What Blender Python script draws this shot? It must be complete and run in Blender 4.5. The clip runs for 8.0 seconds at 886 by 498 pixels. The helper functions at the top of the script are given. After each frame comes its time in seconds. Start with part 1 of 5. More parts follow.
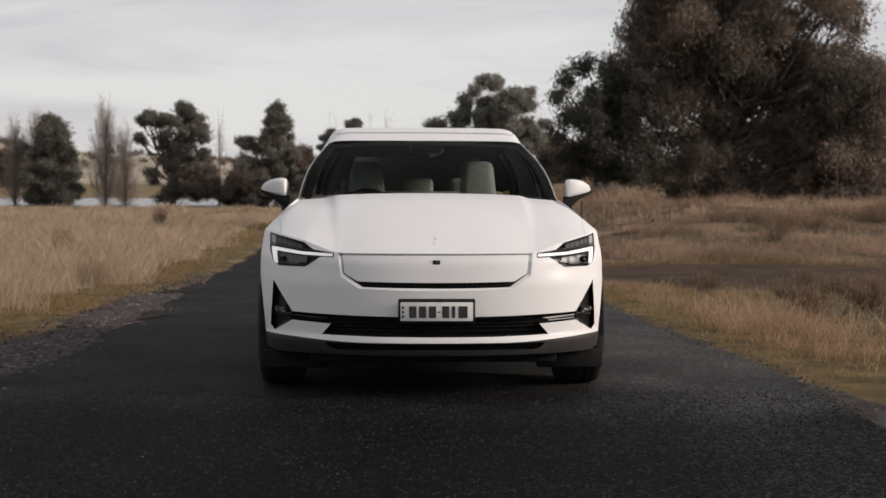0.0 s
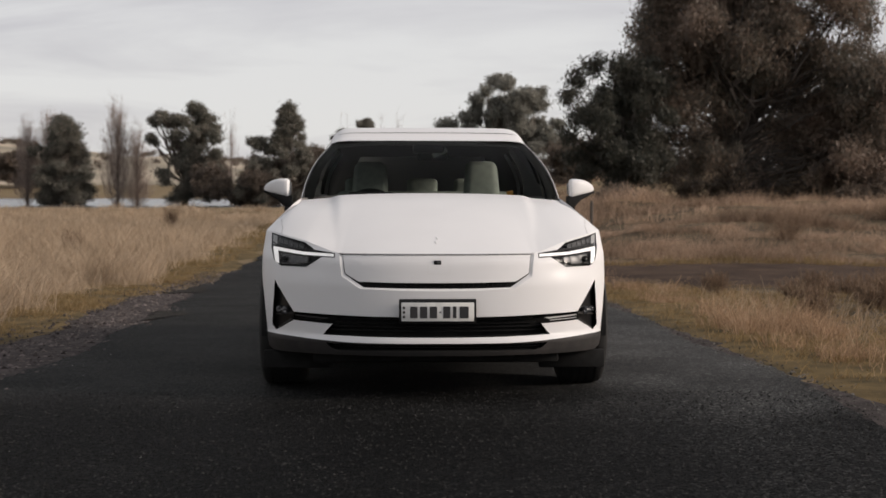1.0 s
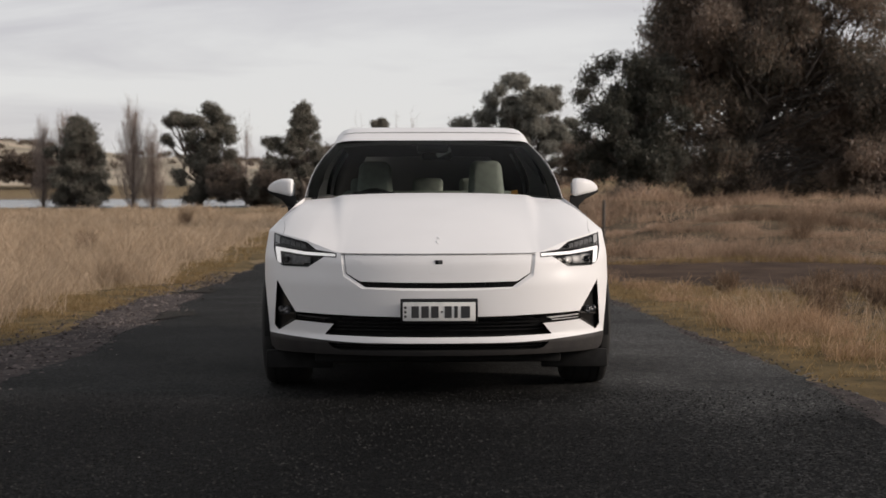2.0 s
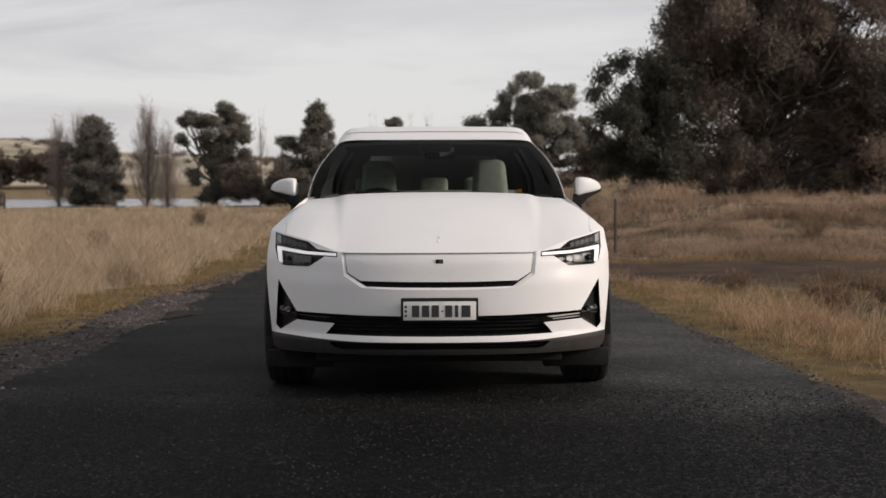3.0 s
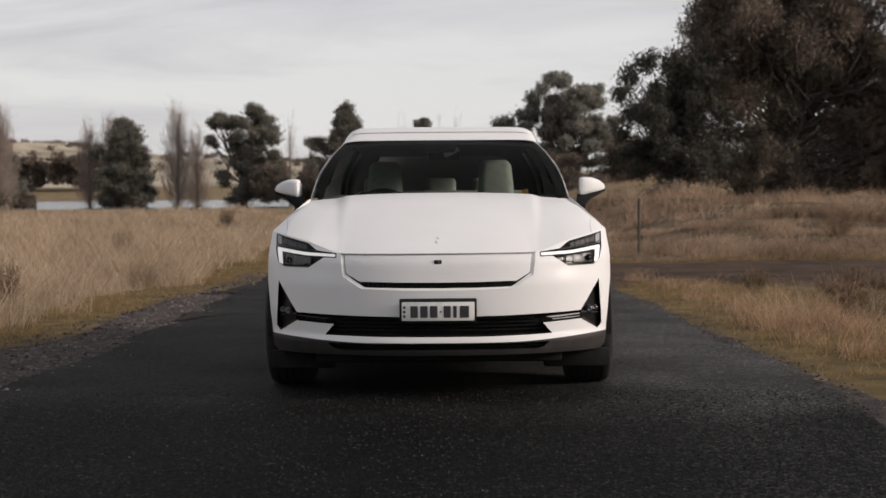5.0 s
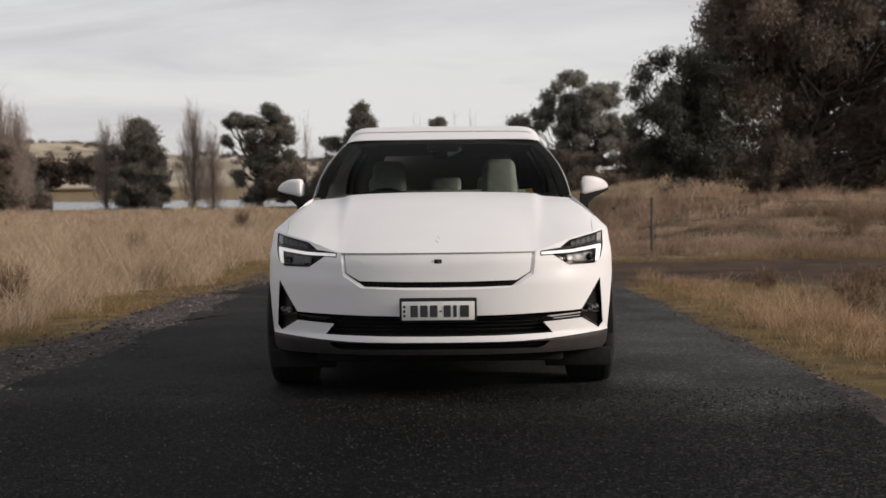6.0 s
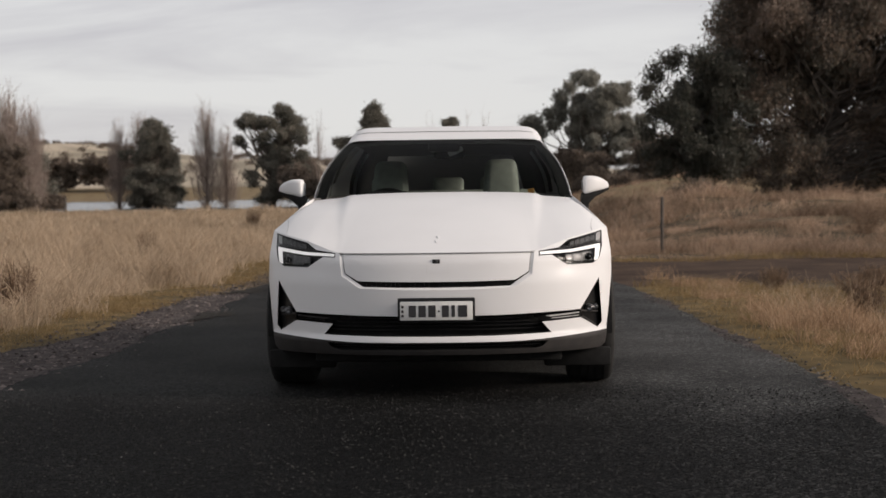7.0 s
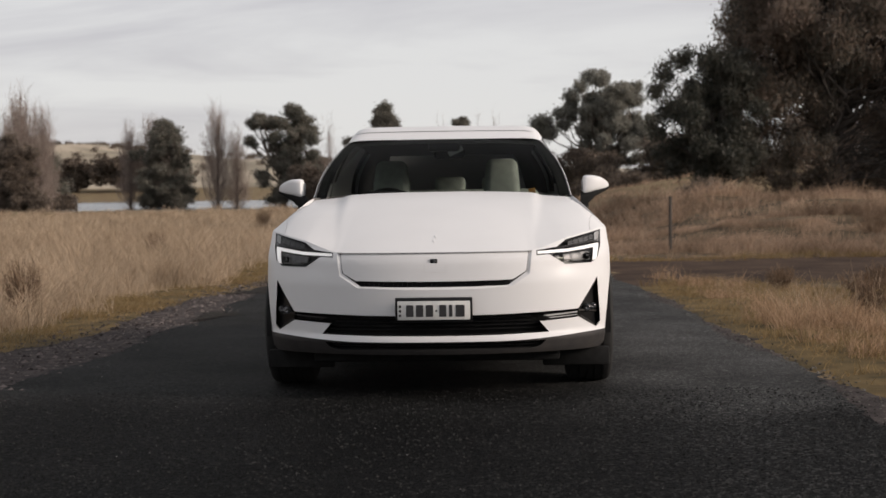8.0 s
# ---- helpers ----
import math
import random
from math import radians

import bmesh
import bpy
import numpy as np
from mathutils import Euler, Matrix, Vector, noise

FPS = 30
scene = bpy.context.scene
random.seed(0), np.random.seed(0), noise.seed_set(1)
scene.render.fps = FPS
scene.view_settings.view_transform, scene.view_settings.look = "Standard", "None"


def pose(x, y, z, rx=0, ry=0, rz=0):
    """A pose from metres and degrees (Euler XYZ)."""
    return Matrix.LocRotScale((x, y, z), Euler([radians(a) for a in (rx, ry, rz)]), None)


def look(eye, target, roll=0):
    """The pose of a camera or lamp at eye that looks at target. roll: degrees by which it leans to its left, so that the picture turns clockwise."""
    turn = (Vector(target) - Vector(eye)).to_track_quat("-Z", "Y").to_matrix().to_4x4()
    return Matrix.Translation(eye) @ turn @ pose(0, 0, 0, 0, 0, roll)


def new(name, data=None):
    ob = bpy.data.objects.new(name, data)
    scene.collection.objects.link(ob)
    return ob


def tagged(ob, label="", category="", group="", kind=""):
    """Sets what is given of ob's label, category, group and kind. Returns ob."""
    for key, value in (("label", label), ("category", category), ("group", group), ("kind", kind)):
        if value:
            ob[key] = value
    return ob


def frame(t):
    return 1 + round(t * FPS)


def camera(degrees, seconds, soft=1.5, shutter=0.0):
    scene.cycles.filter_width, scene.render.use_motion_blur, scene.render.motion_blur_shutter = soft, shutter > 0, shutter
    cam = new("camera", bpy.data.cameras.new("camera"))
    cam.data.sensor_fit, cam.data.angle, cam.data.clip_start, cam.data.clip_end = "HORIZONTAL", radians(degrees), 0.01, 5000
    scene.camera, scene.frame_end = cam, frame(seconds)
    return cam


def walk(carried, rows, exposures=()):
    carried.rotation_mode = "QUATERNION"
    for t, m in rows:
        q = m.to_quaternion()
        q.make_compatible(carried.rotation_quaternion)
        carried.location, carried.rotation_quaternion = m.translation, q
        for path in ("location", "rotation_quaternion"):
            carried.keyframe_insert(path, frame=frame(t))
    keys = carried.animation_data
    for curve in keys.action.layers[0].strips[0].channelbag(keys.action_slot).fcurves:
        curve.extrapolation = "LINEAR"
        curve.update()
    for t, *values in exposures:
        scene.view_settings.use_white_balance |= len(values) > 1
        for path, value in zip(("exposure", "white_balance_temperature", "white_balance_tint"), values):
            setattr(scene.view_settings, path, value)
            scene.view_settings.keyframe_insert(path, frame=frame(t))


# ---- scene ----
cam = camera(34.2, 8.0, soft=1.6)
cam.data.dof.use_dof, cam.data.dof.focus_distance, cam.data.dof.aperture_fstop = True, 7.6, 4.5
PATH = [
    (0, (-0.295, -7.357, 1.053), (-0.206, -5.36, 0.981), 0.2),
    (0.5, (-0.269, -7.356, 1.053), (-0.188, -5.359, 0.981), 0.1),
    (1, (-0.237, -7.346, 1.053), (-0.165, -5.348, 0.981), 0.1),
    (1.5, (-0.2, -7.346, 1.053), (-0.139, -5.348, 0.981), 0.0),
    (3, (-0.088, -7.351, 1.055), (-0.059, -5.353, 0.981), -0.2),
    (3.5, (-0.047, -7.354, 1.054), (-0.029, -5.356, 0.981), -0.3),
    (4, (-0.006, -7.351, 1.054), (0.001, -5.353, 0.981), -0.4),
    (4.5, (0.036, -7.35, 1.055), (0.033, -5.352, 0.982), -0.4),
    (6, (0.163, -7.345, 1.054), (0.126, -5.347, 0.98), -0.6),
    (6.5, (0.204, -7.34, 1.053), (0.157, -5.342, 0.979), -0.6),
    (7, (0.242, -7.342, 1.054), (0.186, -5.344, 0.98), -0.7),
    (7.5, (0.276, -7.341, 1.054), (0.212, -5.343, 0.979), -0.7),
    (8, (0.314, -7.342, 1.052), (0.242, -5.345, 0.978), -0.8),
]
walk(cam, [(t, look(eye, target, roll)) for t, eye, target, roll in PATH], [(0, 0.0, 6600, 13), (8, 0.0, 6600, 13)])

# ---- world and sun ----
SUN_ELEVATION, SUN_AZIMUTH = radians(20), radians(103)     # azimuth clockwise from +y
world = bpy.data.worlds.new("overcast_evening")
scene.world = world
world.use_nodes = True
wt = world.node_tree
wt.nodes.clear()


def link(tree, a, b):
    tree.links.new(a, b)


w_out = wt.nodes.new("ShaderNodeOutputWorld")
w_bg = wt.nodes.new("ShaderNodeBackground")
sky = wt.nodes.new("ShaderNodeTexSky")
sky.sky_type, sky.sun_disc = "NISHITA", False
sky.sun_elevation, sky.sun_rotation = SUN_ELEVATION, SUN_AZIMUTH
coord = wt.nodes.new("ShaderNodeTexCoord")
split = wt.nodes.new("ShaderNodeSeparateXYZ")
link(wt, coord.outputs["Generated"], split.inputs[0])
lift = wt.nodes.new("ShaderNodeMath")
lift.operation = "ADD"
lift.inputs[1].default_value = 0.26
link(wt, split.outputs[2], lift.inputs[0])
lift2 = wt.nodes.new("ShaderNodeMath")
lift2.operation = "MAXIMUM"
lift2.inputs[1].default_value = 0.06
link(wt, lift.outputs[0], lift2.inputs[0])
flat = []
for axis in (0, 1):
    d = wt.nodes.new("ShaderNodeMath")
    d.operation = "DIVIDE"
    link(wt, split.outputs[axis], d.inputs[0])
    link(wt, lift2.outputs[0], d.inputs[1])
    flat.append(d)
plane = wt.nodes.new("ShaderNodeCombineXYZ")
stretch = wt.nodes.new("ShaderNodeMath")
stretch.operation = "MULTIPLY"
stretch.inputs[1].default_value = 0.42
link(wt, flat[0].outputs[0], stretch.inputs[0])
link(wt, stretch.outputs[0], plane.inputs[0])
link(wt, flat[1].outputs[0], plane.inputs[1])
cloud = wt.nodes.new("ShaderNodeTexNoise")
cloud.inputs["Scale"].default_value = 2.3
cloud.inputs["Detail"].default_value = 6.0
cloud.inputs["Roughness"].default_value = 0.55
cloud.inputs["Distortion"].default_value = 0.5
shift = wt.nodes.new("ShaderNodeVectorMath")
shift.operation = "ADD"
shift.inputs[1].default_value = (2.3, 4.1, 0.7)
link(wt, plane.outputs[0], shift.inputs[0])
link(wt, shift.outputs[0], cloud.inputs["Vector"])
ramp = wt.nodes.new("ShaderNodeValToRGB")
ramp.color_ramp.elements[0].position, ramp.color_ramp.elements[0].color = 0.40, (0.765, 0.775, 0.772, 1)
ramp.color_ramp.elements[1].position, ramp.color_ramp.elements[1].color = 0.60, (0.60, 0.597, 0.62, 1)
link(wt, cloud.outputs["Fac"], ramp.inputs[0])
sky_dim = wt.nodes.new("ShaderNodeVectorMath")
sky_dim.operation = "SCALE"
sky_dim.inputs["Scale"].default_value = 0.11
link(wt, sky.outputs[0], sky_dim.inputs[0])
veil = wt.nodes.new("ShaderNodeMix")
veil.data_type = "RGBA"
veil.inputs["Factor"].default_value = 0.88
link(wt, sky_dim.outputs[0], veil.inputs["A"])
link(wt, ramp.outputs[0], veil.inputs["B"])
link(wt, veil.outputs["Result"], w_bg.inputs["Color"])
w_bg.inputs["Strength"].default_value = 1.0
link(wt, w_bg.outputs[0], w_out.inputs[0])

sun = new("sun", bpy.data.lights.new("sun", "SUN"))
sun.data.energy, sun.data.angle, sun.data.color = 3.75, radians(16), (1.0, 0.89, 0.78)
s_dir = Vector((math.sin(SUN_AZIMUTH) * math.cos(SUN_ELEVATION), math.cos(SUN_AZIMUTH) * math.cos(SUN_ELEVATION), math.sin(SUN_ELEVATION)))
sun.matrix_world = look(s_dir * 50, (0, 0, 0))


# ---- materials ----
def mat(name, base, rough=0.6, metal=0.0, second=None, scale=8.0, detail=4.0, bump=0.0, bump_scale=60.0, coat=0.0, island=0.0, rand=0.0, spec=0.5, emit=0.0, lo=0.35, hi=0.65, trans=0.0):
    """A procedural surface: two colours mixed by noise at a large scale, fine grain in the value, and relief."""
    m = bpy.data.materials.new(name)
    m.use_nodes = True
    t = m.node_tree
    b = t.nodes["Principled BSDF"]
    b.inputs["Roughness"].default_value, b.inputs["Metallic"].default_value = rough, metal
    b.inputs["Coat Weight"].default_value = coat
    b.inputs["Coat Roughness"].default_value = 0.2
    b.inputs["Specular IOR Level"].default_value = spec
    second = second or tuple(c * 0.8 for c in base)
    tc = t.nodes.new("ShaderNodeTexCoord")
    n1 = t.nodes.new("ShaderNodeTexNoise")
    n1.inputs["Scale"].default_value, n1.inputs["Detail"].default_value = scale, detail
    t.links.new(tc.outputs["Object"], n1.inputs["Vector"])
    r1 = t.nodes.new("ShaderNodeValToRGB")
    e = r1.color_ramp.elements
    e[0].position, e[0].color = lo, (*base, 1)
    e[1].position, e[1].color = hi, (*second, 1)
    fac = n1.outputs["Fac"]
    if island or rand:
        geo = t.nodes.new("ShaderNodeNewGeometry") if island else t.nodes.new("ShaderNodeObjectInfo")
        mx = t.nodes.new("ShaderNodeMix")
        mx.data_type = "FLOAT"
        mx.inputs["Factor"].default_value = island or rand
        t.links.new(fac, mx.inputs["A"])
        t.links.new(geo.outputs["Random Per Island" if island else "Random"], mx.inputs["B"])
        fac = mx.outputs["Result"]
    t.links.new(fac, r1.inputs[0])
    t.links.new(r1.outputs[0], b.inputs["Base Color"])
    if bump:
        n2 = t.nodes.new("ShaderNodeTexNoise")
        n2.inputs["Scale"].default_value, n2.inputs["Detail"].default_value = bump_scale, 5.0
        t.links.new(tc.outputs["Object"], n2.inputs["Vector"])
        bp = t.nodes.new("ShaderNodeBump")
        bp.inputs["Strength"].default_value, bp.inputs["Distance"].default_value = bump, 0.01
        t.links.new(n2.outputs["Fac"], bp.inputs["Height"])
        t.links.new(bp.outputs[0], b.inputs["Normal"])
    if emit:
        b.inputs["Emission Color"].default_value = (1, 0.98, 0.95, 1)
        b.inputs["Emission Strength"].default_value = emit
    if trans:
        b.inputs["Transmission Weight"].default_value = trans
    return m


def leafy(m, share=0.45):
    """Lets light through the leaves of a foliage material."""
    t = m.node_tree
    b, out = t.nodes["Principled BSDF"], t.nodes["Material Output"]
    tl = t.nodes.new("ShaderNodeBsdfTranslucent")
    t.links.new(b.inputs["Base Color"].links[0].from_socket, tl.inputs["Color"])
    mx = t.nodes.new("ShaderNodeMixShader")
    mx.inputs[0].default_value = share
    t.links.new(b.outputs[0], mx.inputs[1])
    t.links.new(tl.outputs[0], mx.inputs[2])
    t.links.new(mx.outputs[0], out.inputs[0])


def glass(name, tint, ior=1.5, rough=0.0):
    """A thin pane: clear tinted body with a mirror gloss by Fresnel."""
    m = bpy.data.materials.new(name)
    m.use_nodes = True
    t = m.node_tree
    t.nodes.clear()
    out = t.nodes.new("ShaderNodeOutputMaterial")
    clear = t.nodes.new("ShaderNodeBsdfTransparent")
    clear.inputs["Color"].default_value = (*tint, 1)
    gloss = t.nodes.new("ShaderNodeBsdfGlossy")
    gloss.inputs["Roughness"].default_value = rough
    fr = t.nodes.new("ShaderNodeFresnel")
    fr.inputs["IOR"].default_value = ior
    mx = t.nodes.new("ShaderNodeMixShader")
    t.links.new(fr.outputs[0], mx.inputs[0])
    t.links.new(clear.outputs[0], mx.inputs[1])
    t.links.new(gloss.outputs[0], mx.inputs[2])
    t.links.new(mx.outputs[0], out.inputs[0])
    return m


def asphalt_material():
    """Worn chip-seal: grey aggregate of mixed stones in dark binder, with large pale and dark patches and painted
    light.
    """
    m = bpy.data.materials.new("worn_asphalt")
    m.use_nodes = True
    t = m.node_tree
    b = t.nodes["Principled BSDF"]
    tc = t.nodes.new("ShaderNodeTexCoord")
    vor = t.nodes.new("ShaderNodeTexVoronoi")
    vor.inputs["Scale"].default_value = 88
    t.links.new(tc.outputs["Object"], vor.inputs["Vector"])
    stone = t.nodes.new("ShaderNodeValToRGB")
    e = stone.color_ramp.elements
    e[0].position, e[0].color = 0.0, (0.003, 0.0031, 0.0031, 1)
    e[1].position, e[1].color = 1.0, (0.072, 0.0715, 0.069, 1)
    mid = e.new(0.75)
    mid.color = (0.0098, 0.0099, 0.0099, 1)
    sep = t.nodes.new("ShaderNodeSeparateColor")
    t.links.new(vor.outputs["Color"], sep.inputs[0])
    t.links.new(sep.outputs[0], stone.inputs[0])
    big = t.nodes.new("ShaderNodeTexNoise")
    big.inputs["Scale"].default_value, big.inputs["Detail"].default_value = 0.9, 5
    t.links.new(tc.outputs["Object"], big.inputs["Vector"])
    wear = t.nodes.new("ShaderNodeMapRange")
    for key, value in (("From Min", 0.3), ("From Max", 0.7), ("To Min", 0.6), ("To Max", 1.45)):
        wear.inputs[key].default_value = value
    t.links.new(big.outputs["Fac"], wear.inputs["Value"])
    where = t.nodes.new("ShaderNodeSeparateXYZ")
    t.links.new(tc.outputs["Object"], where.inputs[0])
    # sunlit right side painted into the colour: brighter with x
    right_lit = t.nodes.new("ShaderNodeMapRange")
    right_lit.interpolation_type = "SMOOTHSTEP"
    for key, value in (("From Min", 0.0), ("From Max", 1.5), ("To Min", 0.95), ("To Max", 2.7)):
        right_lit.inputs[key].default_value = value
    t.links.new(where.outputs[0], right_lit.inputs["Value"])
    # vignette-like dimming painted into the near road, ending raggedly before the car
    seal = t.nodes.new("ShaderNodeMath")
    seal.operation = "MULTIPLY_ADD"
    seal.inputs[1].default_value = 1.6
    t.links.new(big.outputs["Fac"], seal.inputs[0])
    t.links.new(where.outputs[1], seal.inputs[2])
    near_dim = t.nodes.new("ShaderNodeMapRange")
    near_dim.interpolation_type = "SMOOTHSTEP"
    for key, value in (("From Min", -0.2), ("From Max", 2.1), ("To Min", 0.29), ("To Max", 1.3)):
        near_dim.inputs[key].default_value = value
    t.links.new(seal.outputs[0], near_dim.inputs["Value"])
    # traffic has polished the stones level in the paler stretch
    polish = t.nodes.new("ShaderNodeMapRange")
    polish.interpolation_type = "SMOOTHSTEP"
    for key, value in (("From Min", -0.8), ("From Max", 1.9), ("To Min", 0.0), ("To Max", 0.62)):
        polish.inputs[key].default_value = value
    t.links.new(seal.outputs[0], polish.inputs["Value"])
    level = t.nodes.new("ShaderNodeMix")
    level.data_type = "RGBA"
    level.inputs["B"].default_value = (0.0125, 0.0125, 0.0124, 1)
    t.links.new(polish.outputs["Result"], level.inputs["Factor"])
    t.links.new(stone.outputs[0], level.inputs["A"])
    mul = t.nodes.new("ShaderNodeVectorMath")
    mul.operation = "SCALE"
    t.links.new(level.outputs["Result"], mul.inputs[0])
    painted_light = t.nodes.new("ShaderNodeMath")
    painted_light.operation = "MULTIPLY"
    t.links.new(right_lit.outputs["Result"], painted_light.inputs[0])
    t.links.new(near_dim.outputs["Result"], painted_light.inputs[1])
    # random wear times the painted brightness
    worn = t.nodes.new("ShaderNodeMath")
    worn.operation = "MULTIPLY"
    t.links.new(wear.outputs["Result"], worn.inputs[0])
    t.links.new(painted_light.outputs[0], worn.inputs[1])
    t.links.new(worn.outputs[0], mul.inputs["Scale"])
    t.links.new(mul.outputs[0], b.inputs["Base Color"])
    bp = t.nodes.new("ShaderNodeBump")
    bp.inputs["Strength"].default_value, bp.inputs["Distance"].default_value = 0.9, 0.007
    t.links.new(vor.outputs["Distance"], bp.inputs["Height"])
    bp.invert = True
    t.links.new(bp.outputs[0], b.inputs["Normal"])
    b.inputs["Roughness"].default_value = 0.78
    b.inputs["Specular IOR Level"].default_value = 0.04
    return m


WHITE = mat("white_car_paint", (0.63, 0.629, 0.635), 0.45, second=(0.61, 0.609, 0.615), scale=3, coat=0.08, spec=0.2)
PLASTIC = mat("dark_grey_plastic", (0.030, 0.027, 0.026), 0.6, second=(0.020, 0.019, 0.019), spec=0.3, scale=14, bump=0.15, bump_scale=220)
BLACK = mat("gloss_black_trim", (0.007, 0.007, 0.008), 0.3, second=(0.010, 0.010, 0.010), scale=10, spec=0.22)
MATT_BLACK = mat("matt_black", (0.012, 0.012, 0.012), 0.9, second=(0.018, 0.018, 0.018), scale=20, spec=0.1)
SHUT = mat("shut_line", (0.22, 0.22, 0.22), 0.8, scale=20)
HAIRLINE = mat("panel_hairline", (0.62, 0.61, 0.60), 0.5, scale=8)
GAP = mat("shadow_gap_rubber", (0.02, 0.02, 0.02), 0.8, scale=20)
CHROME = mat("satin_metal", (0.55, 0.55, 0.56), 0.25, metal=1.0, second=(0.48, 0.48, 0.49), scale=12)
LED = mat("white_light_guide", (0.85, 0.84, 0.82), 0.3, emit=0.4, scale=5)
LENS = mat("lamp_reflector", (0.05, 0.05, 0.05), 0.42, second=(0.02, 0.02, 0.022), scale=40, spec=0.8)
RUBBER = mat("tyre_rubber", (0.014, 0.014, 0.014), 0.85, spec=0.25, second=(0.021, 0.0205, 0.02), scale=9, bump=0.2, bump_scale=120)
FOG_LENS = mat("fog_lamp_lens", (0.2, 0.2, 0.205), 0.35, metal=0.85, second=(0.08, 0.08, 0.085), scale=60)
ALLOY = mat("dark_alloy", (0.22, 0.22, 0.23), 0.35, metal=0.9, scale=10)
SCREEN = glass("windscreen_glass", (0.475, 0.52, 0.505), 1.08)
REAR_GLASS = glass("rear_glass", (0.30, 0.38, 0.32), 1.2)
SILVER = mat("satin_silver_trim", (0.5, 0.5, 0.5), 0.4, metal=0.35, scale=30)
DARK_BARK = mat("dark_bark", (0.035, 0.029, 0.025), 0.95, second=(0.06, 0.05, 0.043), scale=2.5)
SIDE_GLASS = glass("tinted_side_glass", (0.25, 0.28, 0.27), 1.5)
COVER = glass("clear_lamp_cover", (0.9, 0.91, 0.92), 1.16, 0.1)
SEAT = mat("pale_green_grey_upholstery", (0.33, 0.355, 0.315), 0.7, second=(0.26, 0.28, 0.25), scale=20, bump=0.2, bump_scale=300)
CABIN = mat("charcoal_cabin_trim", (0.011, 0.011, 0.012), 0.8, second=(0.017, 0.017, 0.017), scale=15, spec=0.2)
AMBER = mat("amber_seat_belt", (0.55, 0.27, 0.05), 0.7, scale=30)
PLATE = mat("plate_white", (0.62, 0.62, 0.60), 0.5, second=(0.55, 0.55, 0.54), scale=25)
INK = mat("plate_black", (0.02, 0.02, 0.022), 0.6, scale=30)
RED = mat("red_tail_lens", (0.25, 0.01, 0.01), 0.2, scale=20)
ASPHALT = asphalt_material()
GRAVEL = mat("gravel_shoulder", (0.068, 0.057, 0.055), 0.95, second=(0.031, 0.027, 0.026), scale=6, detail=8, bump=0.9, bump_scale=45, spec=0.06)
STONE = mat("loose_stone", (0.026, 0.022, 0.021), 0.9, second=(0.15, 0.128, 0.122), island=1.0, lo=0.1, hi=1.0, spec=0.06)
PALE_STONE = mat("pale_loose_stone", (0.035, 0.032, 0.03), 0.9, second=(0.15, 0.14, 0.13), island=1.0, lo=0.2, hi=1.0, spec=0.06)
AGGREGATE = mat("seal_aggregate", (0.007, 0.007, 0.007), 0.85, second=(0.052, 0.051, 0.049), island=1.0, lo=0.3, hi=1.0, spec=0.1)
CRUMB = mat("road_chip", (0.04, 0.04, 0.038), 0.8, second=(0.20, 0.195, 0.185), island=1.0, lo=0.3, hi=1.0)
SOIL = mat("dry_paddock_soil", (0.14, 0.10, 0.062), 0.95, second=(0.20, 0.155, 0.09), scale=0.35, detail=9, bump=0.6, bump_scale=9, spec=0.06)
VERGE = mat("mown_verge_turf", (0.15, 0.105, 0.05), 0.95, second=(0.058, 0.045, 0.024), scale=2.6, detail=9, bump=0.8, bump_scale=30, spec=0.06)
TRACK = mat("dirt_track", (0.036, 0.024, 0.018), 0.95, second=(0.074, 0.050, 0.037), scale=1.2, detail=9, bump=0.6, bump_scale=25, spec=0.06)
STRAW = mat("dry_straw", (0.20, 0.145, 0.092), 0.85, second=(0.60, 0.465, 0.335), island=0.28, scale=0.75, lo=0.22, hi=0.78)
STRAW_DARK = mat("weathered_straw", (0.12, 0.079, 0.053), 0.85, second=(0.50, 0.357, 0.253), island=0.25, scale=0.4, detail=6, lo=0.3, hi=0.7)
TURF = mat("short_olive_grass", (0.14, 0.095, 0.042), 0.85, second=(0.315, 0.22, 0.108), island=0.7, scale=0.8, lo=0.15, hi=0.85)
WEED = mat("dead_weed", (0.105, 0.067, 0.043), 0.9, second=(0.21, 0.138, 0.086), island=0.8)
BARK = mat("grey_brown_bark", (0.075, 0.06, 0.05), 0.9, second=(0.14, 0.115, 0.095), scale=2.5, bump=0.6, bump_scale=12)
TWIG = mat("bare_twigs", (0.215, 0.168, 0.142), 0.9, second=(0.35, 0.285, 0.248), scale=0.4, island=0.5)
GUM_GREEN = mat("green_gum_leaves", (0.042, 0.047, 0.038), 0.5, second=(0.1, 0.092, 0.074), spec=0.35, scale=0.4, island=0.4, lo=0.32, hi=0.68)
GUM = mat("gum_leaves", (0.078, 0.078, 0.064), 0.5, second=(0.25, 0.182, 0.142), spec=0.35, scale=0.3, island=0.3, lo=0.32, hi=0.68)
# paler than GUM: distance haze is mixed into the leaf colour
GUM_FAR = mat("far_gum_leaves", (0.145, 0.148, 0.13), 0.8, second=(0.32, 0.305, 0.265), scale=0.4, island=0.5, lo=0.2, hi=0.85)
# foliage colour lifted to carry the haze over the shore
PINE = mat("pine_foliage", (0.1, 0.105, 0.088), 0.8, second=(0.265, 0.235, 0.195), scale=0.5, island=0.55, lo=0.2, hi=0.85)
BUSH = mat("russet_bush_foliage", (0.094, 0.074, 0.06), 0.8, second=(0.205, 0.162, 0.128), scale=0.3, island=0.5)
for leaf_stuff in (GUM, GUM_GREEN, GUM_FAR, PINE, BUSH, STRAW, STRAW_DARK, TURF):
    leafy(leaf_stuff)
